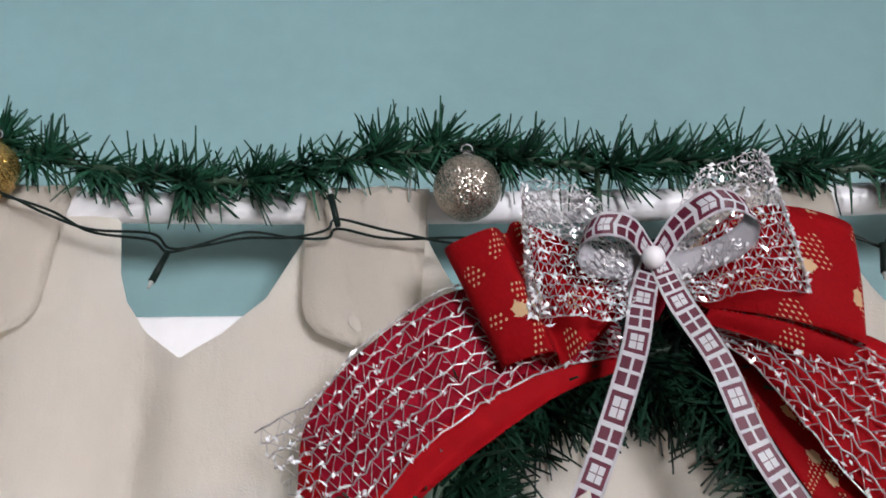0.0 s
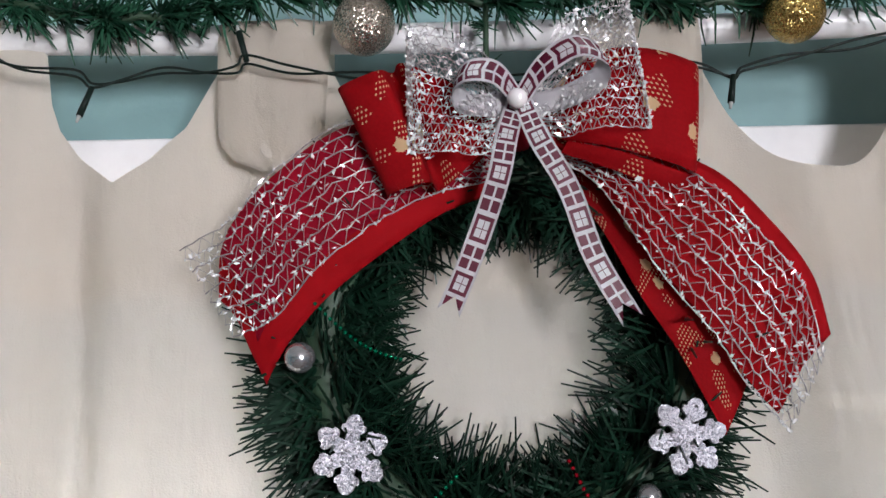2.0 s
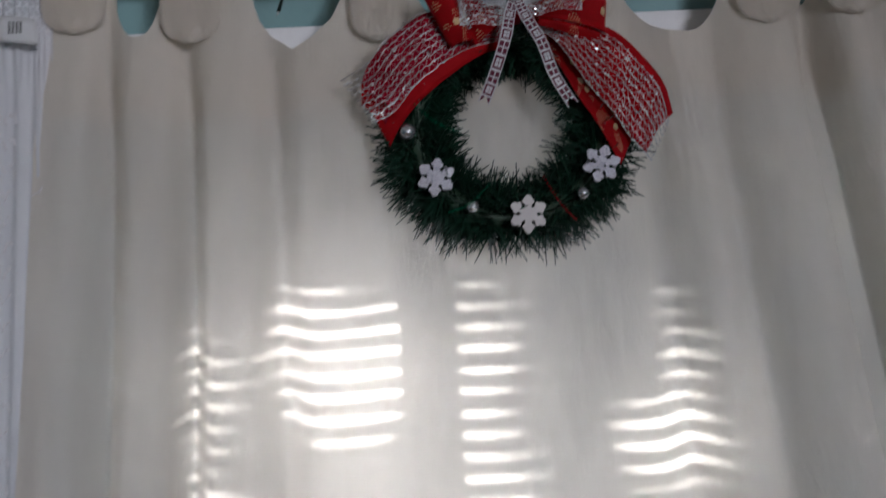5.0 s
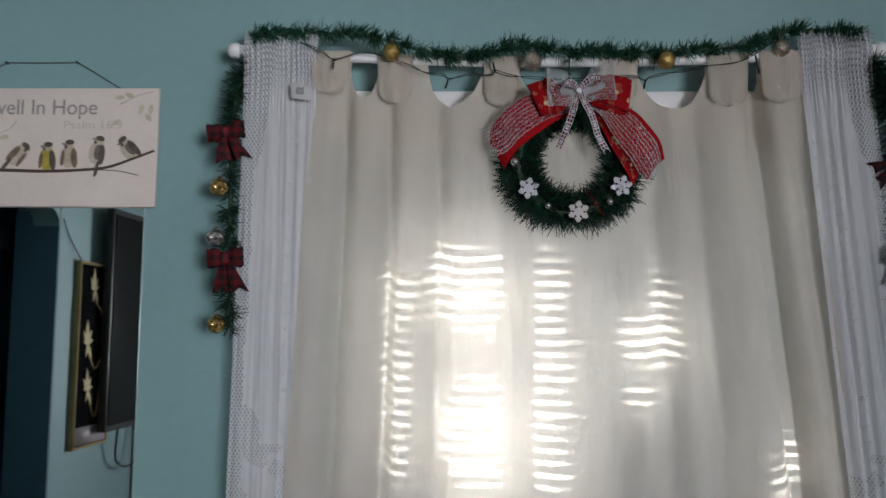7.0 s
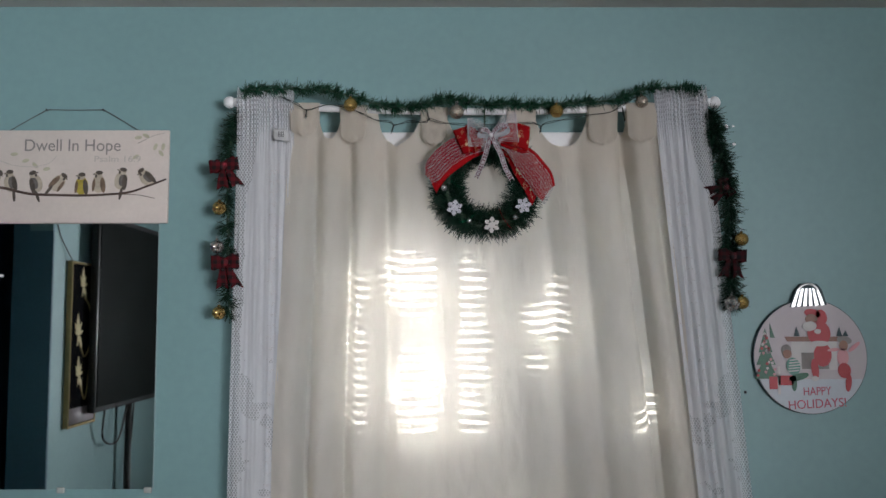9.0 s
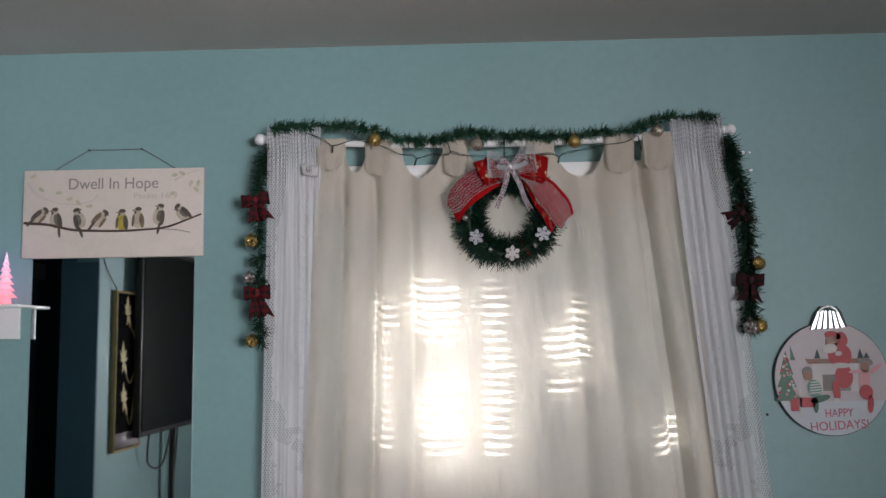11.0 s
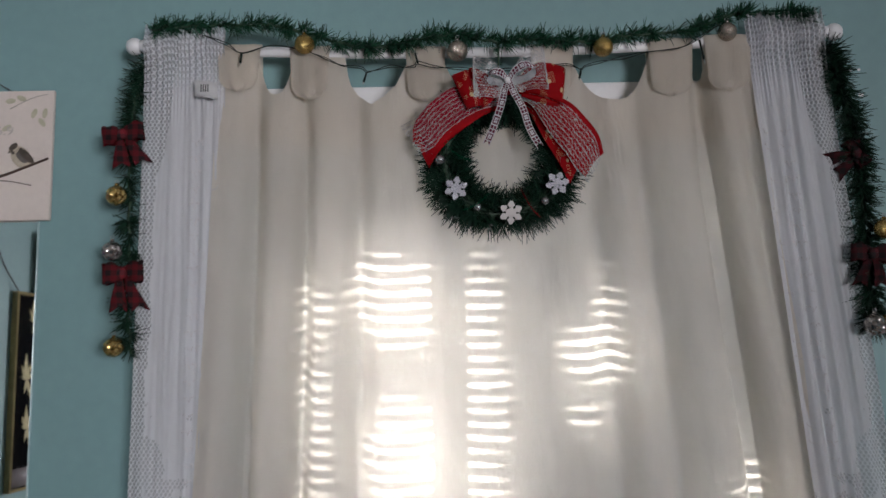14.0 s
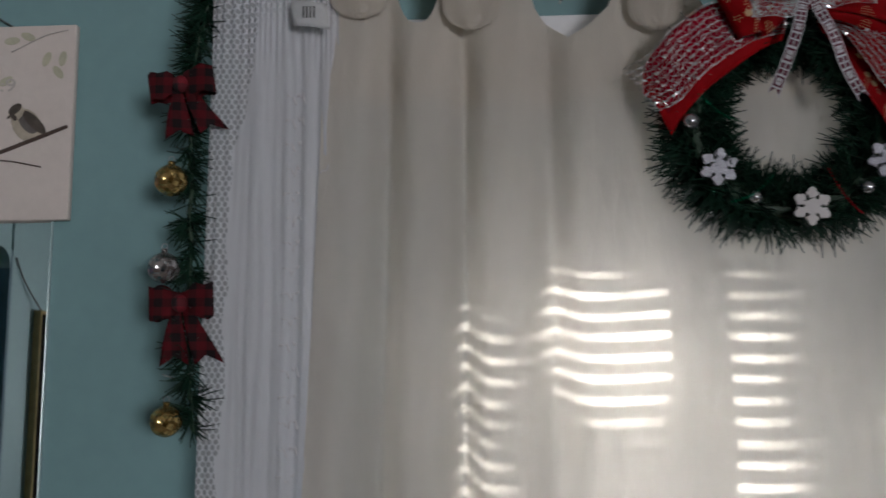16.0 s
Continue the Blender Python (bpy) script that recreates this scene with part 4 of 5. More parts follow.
FLAKE = ((0.0085, -30), (0.0120, -18), (0.0138, -25), (0.0158, -27), (0.0178, -23), (0.0178, -16), (0.0194, -14), (0.0210, -10), (0.0226, -4), (0.0226, 4), (0.0210, 10), (0.0194, 14), (0.0178, 16), (0.0178, 23), (0.0158, 27), (0.0138, 25), (0.0120, 18))
for x, y, z, turn, mt, lb in ((0.3584, -0.132, 1.8417, 8, "flake", "silver glitter snowflake ornament on the wreath"), (0.5514, -0.132, 1.8479, 20, "flake", "silver glitter snowflake ornament on the wreath"), (0.4621, -0.133, 1.7929, 3, "p_white", "matt white snowflake ornament on the wreath")):
    out = []
    for k in range(6):
        for r, a in FLAKE:
            q = radians(k * 60 + a + turn)
            out.append((x + r * math.sin(q), z + r * math.cos(q)))
    bm = flat_shape(out, y - 0.002, y + 0.002)
    solo("snowflake", bm, mt, lb, "snowflake", "snowflakes", smooth=False)
for x, y, z, r in ((0.3283, -0.132, 1.8977, 0.0092), (0.3989, -0.130, 1.8054, 0.0073), (0.5275, -0.130, 1.8147, 0.0073)):
    solo("pearl_ball", ball((x, y, z), r, seg=22), "pearl", "small pearly silver ball on the wreath", "ornament", "pearl balls")
for a, b, mt, lb in (((0.3710, -0.135, 1.7993), (0.4185, -0.137, 1.8282), "green_bead", "string of tiny shiny green beads on the wreath"), ((0.3379, -0.138, 1.9285), (0.3875, -0.132, 1.8954), "green_bead", "string of tiny shiny green beads on the wreath"), ((0.4826, -0.136, 1.8354), (0.5157, -0.138, 1.7837), "red_bead", "string of tiny shiny red beads on the wreath")):
    A, B = Vector(a), Vector(b)
    n = int((B - A).length / 0.0034)
    beads = thing("bead_string", tuple(B), lb, "beads", "bead strings")
    for k in range(n + 1):
        q = A.lerp(B, k / n) + Vector((0, 0, -0.006 * math.sin(math.pi * k / n)))
        bm = bmesh.new()
        bmesh.ops.create_icosphere(bm, subdivisions=1, radius=0.0014, matrix=Matrix.Translation(q))
        part("bead", bm, mt, beads)

# ---- the wreath's bow ----
bow = thing("ribbon_bow", (0.459, -0.130, 1.86), "large red bow with silver net and parcel-print ribbon, on the wreath", "bow")


def ribbon(pts, widths, side=None, notch=0.0, v0=0.0, v1=1.0, lift=0.0, wave=0.0, drop=0.009):
    """A band along control points; side: across direction (default: square to the path, facing the room)."""
    path = smooth_path([(a, b, c - drop) for a, b, c in pts], 10)
    n = len(path) - 1

    def fn(u, v):
        v = v0 + (v1 - v0) * v
        f = u * (1 - notch * (1 - abs(2 * v - 1))) * n
        i = min(int(f), n - 1)
        q = path[i].lerp(path[i + 1], f - i)
        d = (path[i + 1] - path[i]).normalized()
        w = Vector(side).normalized() if side else d.cross(Vector((0, -1, 0))).normalized()
        s = f / n * (len(widths) - 1)
        j = min(int(s), len(widths) - 2)
        ww = widths[j] + (widths[j + 1] - widths[j]) * (s - j)
        face = d.cross(w)
        if face.y > 0 and not side:
            face = -face
        return q + w * (v - 0.5) * ww + face * (lift + wave * math.sin(u * 9 + v * 4))
    return fn, sum((b - a).length for a, b in zip(path, path[1:]))


def band_part(name, spec, mat, label="", nu=40, nv=8, uv_w=0.06, thick=0.0007, parcels=False, lined=0):
    fn, length = spec
    uvs = (lambda u, v: (u * (1 - 0.07 * (1 - abs(2 * v - 1))) * length / 0.0135, v)) if parcels else (lambda u, v: (u * length, v * uv_w))
    ob = part(name, sheet(fn, nu, nv, thick, uvs, lined), mat, bow, label)
    if lined:
        ob.data.materials.append(M["satin"])
    return ob


def net_part(name, spec, lines, steps, seed, spangles=120, bold=0.0003):
    """Silver net: wavy threads joined by zigzags, with small shiny spangles."""
    fn, _ = spec
    rg = random.Random(seed)
    bm = bmesh.new()

    def at(u, v):
        return fn(min(1, max(0, u)), min(1, max(0, v)))
    for j in range(lines):
        v = j / (lines - 1)
        tube([at(i / (steps * 2), v + (0.10 / lines) * (1 if (i + j) % 2 else -1) + rg.uniform(-0.16, 0.16) / lines) for i in range(steps * 2 + 1)], bold, 5, bm)
    for j in range(lines - 1):
        for i in range(steps):
            a, b, c = at((i + rg.uniform(-.2, .2)) / steps, j / (lines - 1)), at((i + 0.5 + rg.uniform(-.25, .25)) / steps, (j + 1) / (lines - 1)), at((i + 1) / steps, j / (lines - 1))
            tube([a, (a + b) / 2 + Vector((0, rg.uniform(-0.0012, 0.0004), 0)), b], 0.00022, 4, bm)
            tube([b, (b + c) / 2 + Vector((0, rg.uniform(-0.0012, 0.0004), 0)), c], 0.00022, 4, bm)
    net = part(name, bm, "netthread", bow, "silver thread net")
    vs, fs = [], []
    for _ in range(spangles):
        q = at(rg.random(), rg.randrange(lines) / (lines - 1) + rg.gauss(0, 0.025)) + Vector((0, -0.0012, 0))
        a = Vector((rg.uniform(-1, 1), rg.uniform(-0.5, 0.5), rg.uniform(-1, 1))).normalized() * rg.uniform(0.0006, 0.0025)
        b = a.cross(Vector((rg.uniform(-.6, .6), -1, rg.uniform(-.6, .6)))).normalized() * rg.uniform(0.0004, 0.0010)
        k = len(vs)
        o = Vector((0, 0.0003, 0))
        vs += [q - a, q + b, q + a, q - b, q - a + o, q + b + o, q + a + o, q - b + o]
        fs += [(k, k + 1, k + 2, k + 3), (k + 7, k + 6, k + 5, k + 4)] + [(k + i, k + 4 + i, k + 4 + (i + 1) % 4, k + (i + 1) % 4) for i in range(4)]
    raw_part("glitter", vs, fs, "spangle", net)


def loft(upper, lower, notch=0.0, v0=0.0, v1=1.0, lift=0.0, wave=0.0, bulge=0.0, reach=1.0):
    """A band between two edge curves: v runs from the lower edge to the upper; bulge: how far its middle stands forward."""
    a, b = smooth_path(lower, 10), smooth_path(upper, 10)
    n = len(a) - 1

    def along(p, f):
        i = max(0, min(int(f), n - 1))
        return p[i].lerp(p[i + 1], f - i)

    def fn(u, v):
        v = v0 + (v1 - v0) * v
        f = u * reach * (1 - notch * (1 - abs(2 * v - 1))) * n
        out = lift + bulge * math.sin(math.pi * min(1, max(0, v))) + wave * math.sin(u * 23 + v * 5)
        return along(a, f).lerp(along(b, f), v) + Vector((0, -out, 0))
    return fn, sum((q - p).length for p, q in zip(a, a[1:]))


LU = [(0.4489, -0.125, 2.0289), (0.4030, -0.137, 2.0410), (0.3549, -0.141, 2.0368), (0.3122, -0.137, 2.0089), (0.2862, -0.129, 1.9821), (0.2767, -0.122, 1.9627)]
LL = [(0.4425, -0.125, 1.9969), (0.4131, -0.139, 1.9812), (0.3806, -0.143, 1.9588), (0.3453, -0.139, 1.9320), (0.3208, -0.131, 1.9052), (0.3081, -0.123, 1.8849)]
band_part("tail", loft(LU + [(0.2759, -0.118, 1.9356)], LL + [(0.3075, -0.118, 1.8846)], notch=0.10, bulge=0.004), "redplain", "red felt ribbon tail", nv=12)
band_part("lining", loft(LU, LL, notch=0.06, v0=0.24, v1=1.0, lift=0.0016, bulge=0.004, reach=0.985), "maroon", "maroon ribbon under the net", nv=12)
net_part("net_tail", loft(LU[:-1] + [(0.2527, -0.119, 1.9648)], LL[:-1] + [(0.2964, -0.123, 1.8977)], v0=0.20, v1=1.02, lift=0.0035, wave=0.001, bulge=0.004), 9, 20, 1, 520, 0.00046)
PU = [(0.4984, -0.123, 2.0203), (0.5360, -0.131, 1.9789), (0.5619, -0.135, 1.9416), (0.5823, -0.131, 1.9085), (0.5949, -0.123, 1.8860)]
PL = [(0.4836, -0.123, 2.0171), (0.5105, -0.131, 1.9714), (0.5294, -0.135, 1.9309), (0.5514, -0.131, 1.8956), (0.5764, -0.123, 1.8480)]
band_part("tail", loft(PU, PL, bulge=0.003), "redrib", "red ribbon tail printed with gold dots and flakes", nv=12)
RU = [(0.4869, -0.127, 2.0279), (0.5339, -0.143, 2.0208), (0.5761, -0.149, 2.0028), (0.6085, -0.147, 1.9696), (0.6315, -0.139, 1.9395), (0.6414, -0.131, 1.9052)]
RL = [(0.4829, -0.127, 2.0162), (0.5073, -0.143, 1.9962), (0.5346, -0.149, 1.9482), (0.5647, -0.147, 1.9086), (0.5888, -0.139, 1.8738), (0.6047, -0.131, 1.8583)]
band_part("tail", loft(RU, RL, v0=0.02, bulge=0.004, notch=0.04), "redplain", "red felt ribbon tail", nv=12)
net_part("net_tail", loft(RU[:-1] + [(0.6383, -0.129, 1.8999)], RL[:-1] + [(0.6111, -0.129, 1.8497)], v0=-0.02, v1=0.84, lift=0.0035, wave=0.001, bulge=0.004), 9, 20, 2, 560, 0.00046)

band_part("loop", loft([(0.4490, -0.150, 2.0456), (0.3955, -0.162, 2.0685), (0.3853, -0.154, 2.0666), (0.3772, -0.171, 2.0607), (0.3537, -0.161, 2.0549), (0.3603, -0.141, 2.0592), (0.3998, -0.137, 2.0613), (0.4490, -0.143, 2.0422)],
                       [(0.4522, -0.150, 2.0322), (0.4276, -0.160, 2.0020), (0.4126, -0.152, 1.9922), (0.4060, -0.169, 1.9920), (0.3833, -0.159, 1.9880), (0.3891, -0.139, 1.9908), (0.4212, -0.135, 2.0014), (0.4522, -0.143, 2.0294)], bulge=0.002), "redrib", "red ribbon loop printed with gold dots and flakes", 90, 8, uv_w=0.066)
band_part("loop", loft([(0.4743, -0.150, 2.0488), (0.5069, -0.162, 2.0727), (0.5363, -0.166, 2.0740), (0.5664, -0.161, 2.0663), (0.5693, -0.149, 2.0616), (0.5579, -0.137, 2.0655), (0.5172, -0.133, 2.0633), (0.4725, -0.143, 2.0443)],
                       [(0.4870, -0.150, 2.0231), (0.5123, -0.162, 2.0138), (0.5392, -0.166, 2.0043), (0.5600, -0.161, 1.9977), (0.5629, -0.149, 1.9996), (0.5504, -0.137, 1.9908), (0.5172, -0.133, 2.0035), (0.4832, -0.143, 2.0208)], bulge=0.003), "redrib", "red ribbon loop printed with gold dots and flakes", 90, 8, uv_w=0.066)
band_part("fold", loft([(0.4897, -0.154, 2.0211), (0.5230, -0.162, 2.0095), (0.5593, -0.157, 1.9976)], [(0.4854, -0.150, 2.0146), (0.5197, -0.155, 1.9997), (0.5506, -0.149, 1.9867)], bulge=0.002), "redrib", "creased red fold of the loop", 24, 6, uv_w=0.014)
net_part("net_loop", loft([(0.4566, -0.165, 2.0471), (0.4470, -0.171, 2.0619), (0.4277, -0.175, 2.0796), (0.3987, -0.174, 2.0878), (0.3955, -0.164, 2.0868), (0.4105, -0.155, 2.0832), (0.4555, -0.159, 2.0448)],
                          [(0.4545, -0.165, 2.0300), (0.4406, -0.171, 2.0087), (0.4164, -0.175, 2.0077), (0.3987, -0.174, 2.0079), (0.3955, -0.164, 2.0106), (0.4126, -0.155, 2.0126), (0.4544, -0.159, 2.0309)], wave=0.0015), 14, 30, 3, 700)
net_part("net_loop", loft([(0.4656, -0.165, 2.0521), (0.4882, -0.173, 2.0901), (0.5099, -0.175, 2.0995), (0.5253, -0.173, 2.1039), (0.5273, -0.163, 2.1017), (0.5068, -0.155, 2.0939), (0.4651, -0.159, 2.0502)],
                          [(0.4614, -0.165, 2.0298), (0.4813, -0.171, 2.0173), (0.5055, -0.175, 2.0203), (0.5329, -0.173, 2.0210), (0.5327, -0.163, 2.0235), (0.5068, -0.155, 2.0254), (0.4619, -0.159, 2.0309)], wave=0.0015), 14, 30, 4, 700)
PW = (0.0115, 0.0135, 0.0135, 0.0135, 0.0135)
band_part("parcel_tail", ribbon([(0.4588, -0.173, 2.0489), (0.4524, -0.171, 2.0295), (0.4459, -0.168, 2.0015), (0.4309, -0.164, 1.9607), (0.4159, -0.161, 1.9264)], PW, notch=0.07), "gift", "white ribbon printed with maroon parcels", 50, 6, parcels=True)
band_part("parcel_tail", ribbon([(0.4610, -0.173, 2.0489), (0.4706, -0.171, 2.0252), (0.4867, -0.168, 1.9951), (0.4995, -0.164, 1.9564), (0.5198, -0.159, 1.9199)], PW, notch=0.07), "gift", "white ribbon printed with maroon parcels", 50, 6, parcels=True)
band_part("parcel_loop", ribbon([(0.4599, -0.171, 2.0488), (0.4460, -0.187, 2.0590), (0.4299, -0.191, 2.0591), (0.4223, -0.181, 2.0545), (0.4298, -0.173, 2.0467), (0.4598, -0.167, 2.0476)], PW, side=(0.2923, -0.185, 0.8838), lift=-0.0005), "gift", "white ribbon loop printed with maroon parcels", 50, 6, thick=0.0004, parcels=True)
band_part("loop_lining", ribbon([(0.4599, -0.171, 2.0488), (0.4460, -0.187, 2.0590), (0.4299, -0.191, 2.0591), (0.4223, -0.181, 2.0545), (0.4298, -0.173, 2.0467), (0.4598, -0.167, 2.0476)], PW, side=(0.2923, -0.185, 0.8838), lift=0.0005), "satin", "plain white inside of the ribbon loop", 50, 6, thick=0.0004)
band_part("parcel_loop", ribbon([(0.4599, -0.171, 2.0488), (0.4729, -0.183, 2.0642), (0.4912, -0.191, 2.0731), (0.5073, -0.187, 2.0687), (0.5061, -0.177, 2.0597), (0.4878, -0.171, 2.0509), (0.4620, -0.167, 2.0465)], PW, side=(-0.45, -0.25, 0.85), lift=0.0005), "gift", "white ribbon loop printed with maroon parcels", 60, 6, thick=0.0004, parcels=True)
band_part("loop_lining", ribbon([(0.4599, -0.171, 2.0488), (0.4729, -0.183, 2.0642), (0.4912, -0.191, 2.0731), (0.5073, -0.187, 2.0687), (0.5061, -0.177, 2.0597), (0.4878, -0.171, 2.0509), (0.4620, -0.167, 2.0465)], PW, side=(-0.45, -0.25, 0.85), lift=-0.0005), "satin", "plain white inside of the ribbon loop", 50, 6, thick=0.0004)
part("pearl_bead", ball((0.4583, -0.178, 2.0384), 0.0060, seg=18), "pearl_white", bow, "white pearl bead at the knot")
part("knot", box(0.4510, 0.4700, -0.169, -0.120, 2.025, 2.050, 0.005), "maroon", bow)

# ---- hanging sign ----
sign = thing("hanging_sign", (-0.76, -0.014, 1.81), "cream wooden sign with painted branch and lettering, hung by a cord", "sign")
SX0, SX1, SZ0, SZ1 = -1.043, -0.478, 1.812, 2.086
part("board", box(SX0, SX1, -0.020, -0.008, SZ0, SZ1, 0.002), "board", sign)
cord = smooth_path([(-0.968, -0.006, 2.078), (-0.908, -0.006, 2.114), (-0.848, -0.005, 2.149)], 6) + smooth_path([(-0.84, -0.005, 2.151), (-0.76, -0.004, 2.150), (-0.682, -0.004, 2.151)], 6) + smooth_path([(-0.676, -0.005, 2.150), (-0.62, -0.006, 2.117), (-0.563, -0.006, 2.082)], 6)
part("cord", tube(cord, 0.0014, 6), "rope", sign)
for x in (-0.845, -0.678):
    part("nail", rod_between((x, 0.0, 2.149), (x, -0.012, 2.151), 0.0022, seg=8), "blackplastic", sign)
FY = -0.0208


def on_sign(fx, fz):
    return SX0 + fx * (SX1 - SX0), SZ1 - fz * (SZ1 - SZ0)


def painted(name, outline, mat, y=FY):
    part(name, flat_shape(outline, y, y + 0.0008), mat, sign, smooth=False)


x, z = on_sign(0.50, 0.17)
part("lettering", lettering("Dwell In Hope", x, z, FY, 0.05, 0.280), "letters", sign)
x, z = on_sign(0.735, 0.315)
part("verse_lettering", lettering("Psalm 16:9", x, z, FY, 0.026, 0.135), "faint", sign)
branch = [on_sign(a, b) for a, b in ((0.01, 0.60), (0.15, 0.625), (0.28, 0.685), (0.42, 0.70), (0.55, 0.705), (0.68, 0.695), (0.80, 0.67), (0.90, 0.60), (0.99, 0.53))]
part("painted_branch", tube([Vector((a.x, FY, a.z)) for a in smooth_path([(p, 0, q) for p, q in branch], 6)], lambda f: 0.0042 - 0.0015 * f, 6), "twig", sign)
part("painted_branch", tube([Vector((a.x, FY, a.z)) for a in smooth_path([(p, 0, q) for p, q in (on_sign(0.72, 0.69), on_sign(0.84, 0.70), on_sign(0.93, 0.735))], 6)], 0.0011, 5), "twig", sign)
for pts in (((0.02, 0.14), (0.08, 0.28), (0.2, 0.38), (0.33, 0.40)), ((0.98, 0.03), (0.92, 0.06), (0.84, 0.14)), ((0.30, 0.40), (0.38, 0.36), (0.42, 0.28))):
    part("painted_twig", tube([Vector((a.x, FY, a.z)) for a in smooth_path([(p, 0, q) for p, q in [on_sign(*w) for w in pts]], 5)], 0.0009, 5), "faint", sign)
for fx, fz, a in ((0.05, 0.07, 0.5), (0.1, 0.22, -0.6), (0.26, 0.33, 0.3), (0.31, 0.38, -0.8), (0.37, 0.42, 0.2), (0.2, 0.26, 0.1), (0.84, 0.08, 0.1), (0.88, 0.06, -0.4), (0.93, 0.18, 1.2), (0.96, 0.25, -0.9), (0.83, 0.29, 0.5), (0.97, 0.18, 1.4)):
    painted("painted_leaf", disc_outline(*on_sign(fx, fz), 0.011, 0.0055, 14, a), "leafpaint")
# eight plain painted shapes along the branch
for fx, fz, rx, rz, a, m1, tl in ((0.10, 0.53, 0.022, 0.010, 0.65, "brownpaint", -0.6), (0.185, 0.57, 0.0125, 0.022, 0.1, "greypaint", 0), (0.315, 0.575, 0.0135, 0.023, 0.35, "greypaint", 0.25), (0.435, 0.575, 0.028, 0.013, 0.75, "tanpaint", -0.8), (0.553, 0.60, 0.0165, 0.020, 0, "yellowpaint", None), (0.642, 0.58, 0.018, 0.022, 0, "tanpaint", None), (0.757, 0.545, 0.0155, 0.023, -0.2, "greypaint", -0.3), (0.885, 0.525, 0.025, 0.011, -0.75, "greypaint", None)):
    cx, cz = on_sign(fx, fz - 0.015)
    side = -1 if a > 0.2 else 1
    up = Vector((math.sin(-a), 0, math.cos(a))) if rz > rx else Vector((side * -math.cos(a) * 0.75, 0, math.sin(abs(a))))
    ac = Vector((up.z, 0, -up.x))
    tip = math.atan2(-up.x, up.z)

    def at(k, q):
        """A point k across and q up the painted body."""
        return cx + ac.x * k + up.x * q, cz + ac.z * k + up.z * q

    painted("painted_body", disc_outline(*at(0, -0.004), 0.019, 0.027, 20, tip), "yellowpaint" if m1 == "yellowpaint" else "bellypaint")
    painted("painted_wing", disc_outline(*at(0.012 * side, -0.008), 0.0075, 0.023, 16, tip + 0.12 * side), "wingpaint" if m1 != "tanpaint" else "brownpaint", FY - 0.0005)
    if m1 != "greypaint":
        painted("painted_wing", disc_outline(*at(-0.015 * side, -0.008), 0.0045, 0.019, 14, tip - 0.1 * side), "brownpaint", FY - 0.0005)
    else:
        painted("painted_back", disc_outline(*at(0.004 * side, -0.002), 0.010, 0.019, 16, tip), "greypaint", FY - 0.0003)
    painted("painted_head", disc_outline(*at(-0.001 * side, 0.0235), 0.0115, 0.0105, 16, tip), "bellypaint", FY - 0.0007)
    painted("painted_cap", disc_outline(*at(0.001, 0.0285), 0.0105, 0.0062, 14, tip), "wingpaint", FY - 0.0010)
    painted("painted_bib", disc_outline(*at(-0.008 * side, 0.0185), 0.0035, 0.005, 10, tip), "wingpaint", FY - 0.0010)
    painted("painted_beak", disc_outline(*at(-0.0135 * side, 0.0245), 0.0042, 0.0018, 8, tip), "wingpaint", FY - 0.0008)
    if tl is not None:
        painted("painted_tail", disc_outline(*at(0.008 * side, -0.042), 0.0045, 0.019, 12, tip), "wingpaint", FY - 0.0006)

# ---- wall mirror ----
mir = thing("wall_mirror", (-0.76, 0.0, 1.045), "frameless rectangular wall mirror held by small clips", "mirror")
part("backing", box(-1.012, -0.505, -0.005, -0.001, 1.046, 1.86), "mirror_edge", mir, smooth=False)
part("glass", box(-1.011, -0.506, -0.0075, -0.0052, 1.047, 1.859), "mirror", mir, "silvered mirror glass", smooth=False)
for x in (-0.995, -0.768, -0.52):
    part("clip", box(x - 0.011, x + 0.011, -0.0125, -0.0005, 1.036, 1.053, 0.003), "clear", mir, "clear plastic clip")

# ---- shelf with lit trees ----
shelf = thing("wall_shelf", (-1.2, -0.05, 1.565), "white box shelf on the wall", "shelf")
part("front_board", box(-1.40, -1.021, -0.060, -0.048, 1.565, 1.659, 0.002), "white_matt", shelf)
part("top_board", box(-1.40, -1.001, -0.108, -0.001, 1.6595, 1.668, 0.002), "white", shelf)


def lit_tree(x, y, z, h, r, mat, label):
    bm = bmesh.new()
    n = 7
    for k in range(n):
        f = k / n
        z0, z1 = z + 0.022 + (h - 0.022) * f, z + 0.022 + (h - 0.022) * min(1, f + 1.6 / n)
        rings = [[bm.verts.new((x + rr * (1 + 0.10 * math.sin(5 * a + k * 2)) * math.cos(a), y + rr * (1 + 0.10 * math.sin(5 * a + k * 2)) * math.sin(a), zz)) for a in [2 * math.pi * j / 20 for j in range(20)]] for rr, zz in ((r * (1 - f) * 0.80, z0 + 0.003), (r * (1 - f) + 0.001, z0), (r * (1 - f) * 0.55, (z0 + z1) / 2), (0.0012, z1))]
        for p, q in zip(rings, rings[1:]):
            for j in range(20):
                bm.faces.new((p[j], p[(j + 1) % 20], q[(j + 1) % 20], q[j]))
    t = thing("lit_tree", (x, y, z), label, "tree figurine", "lit trees")
    part("tree_body", bm, mat, t)
    part("base", rod_between((x, y, z), (x, y, z + 0.024), r * 0.62, r * 0.5, 18), mat if "pink" in mat else "blackplastic", t)
    return t


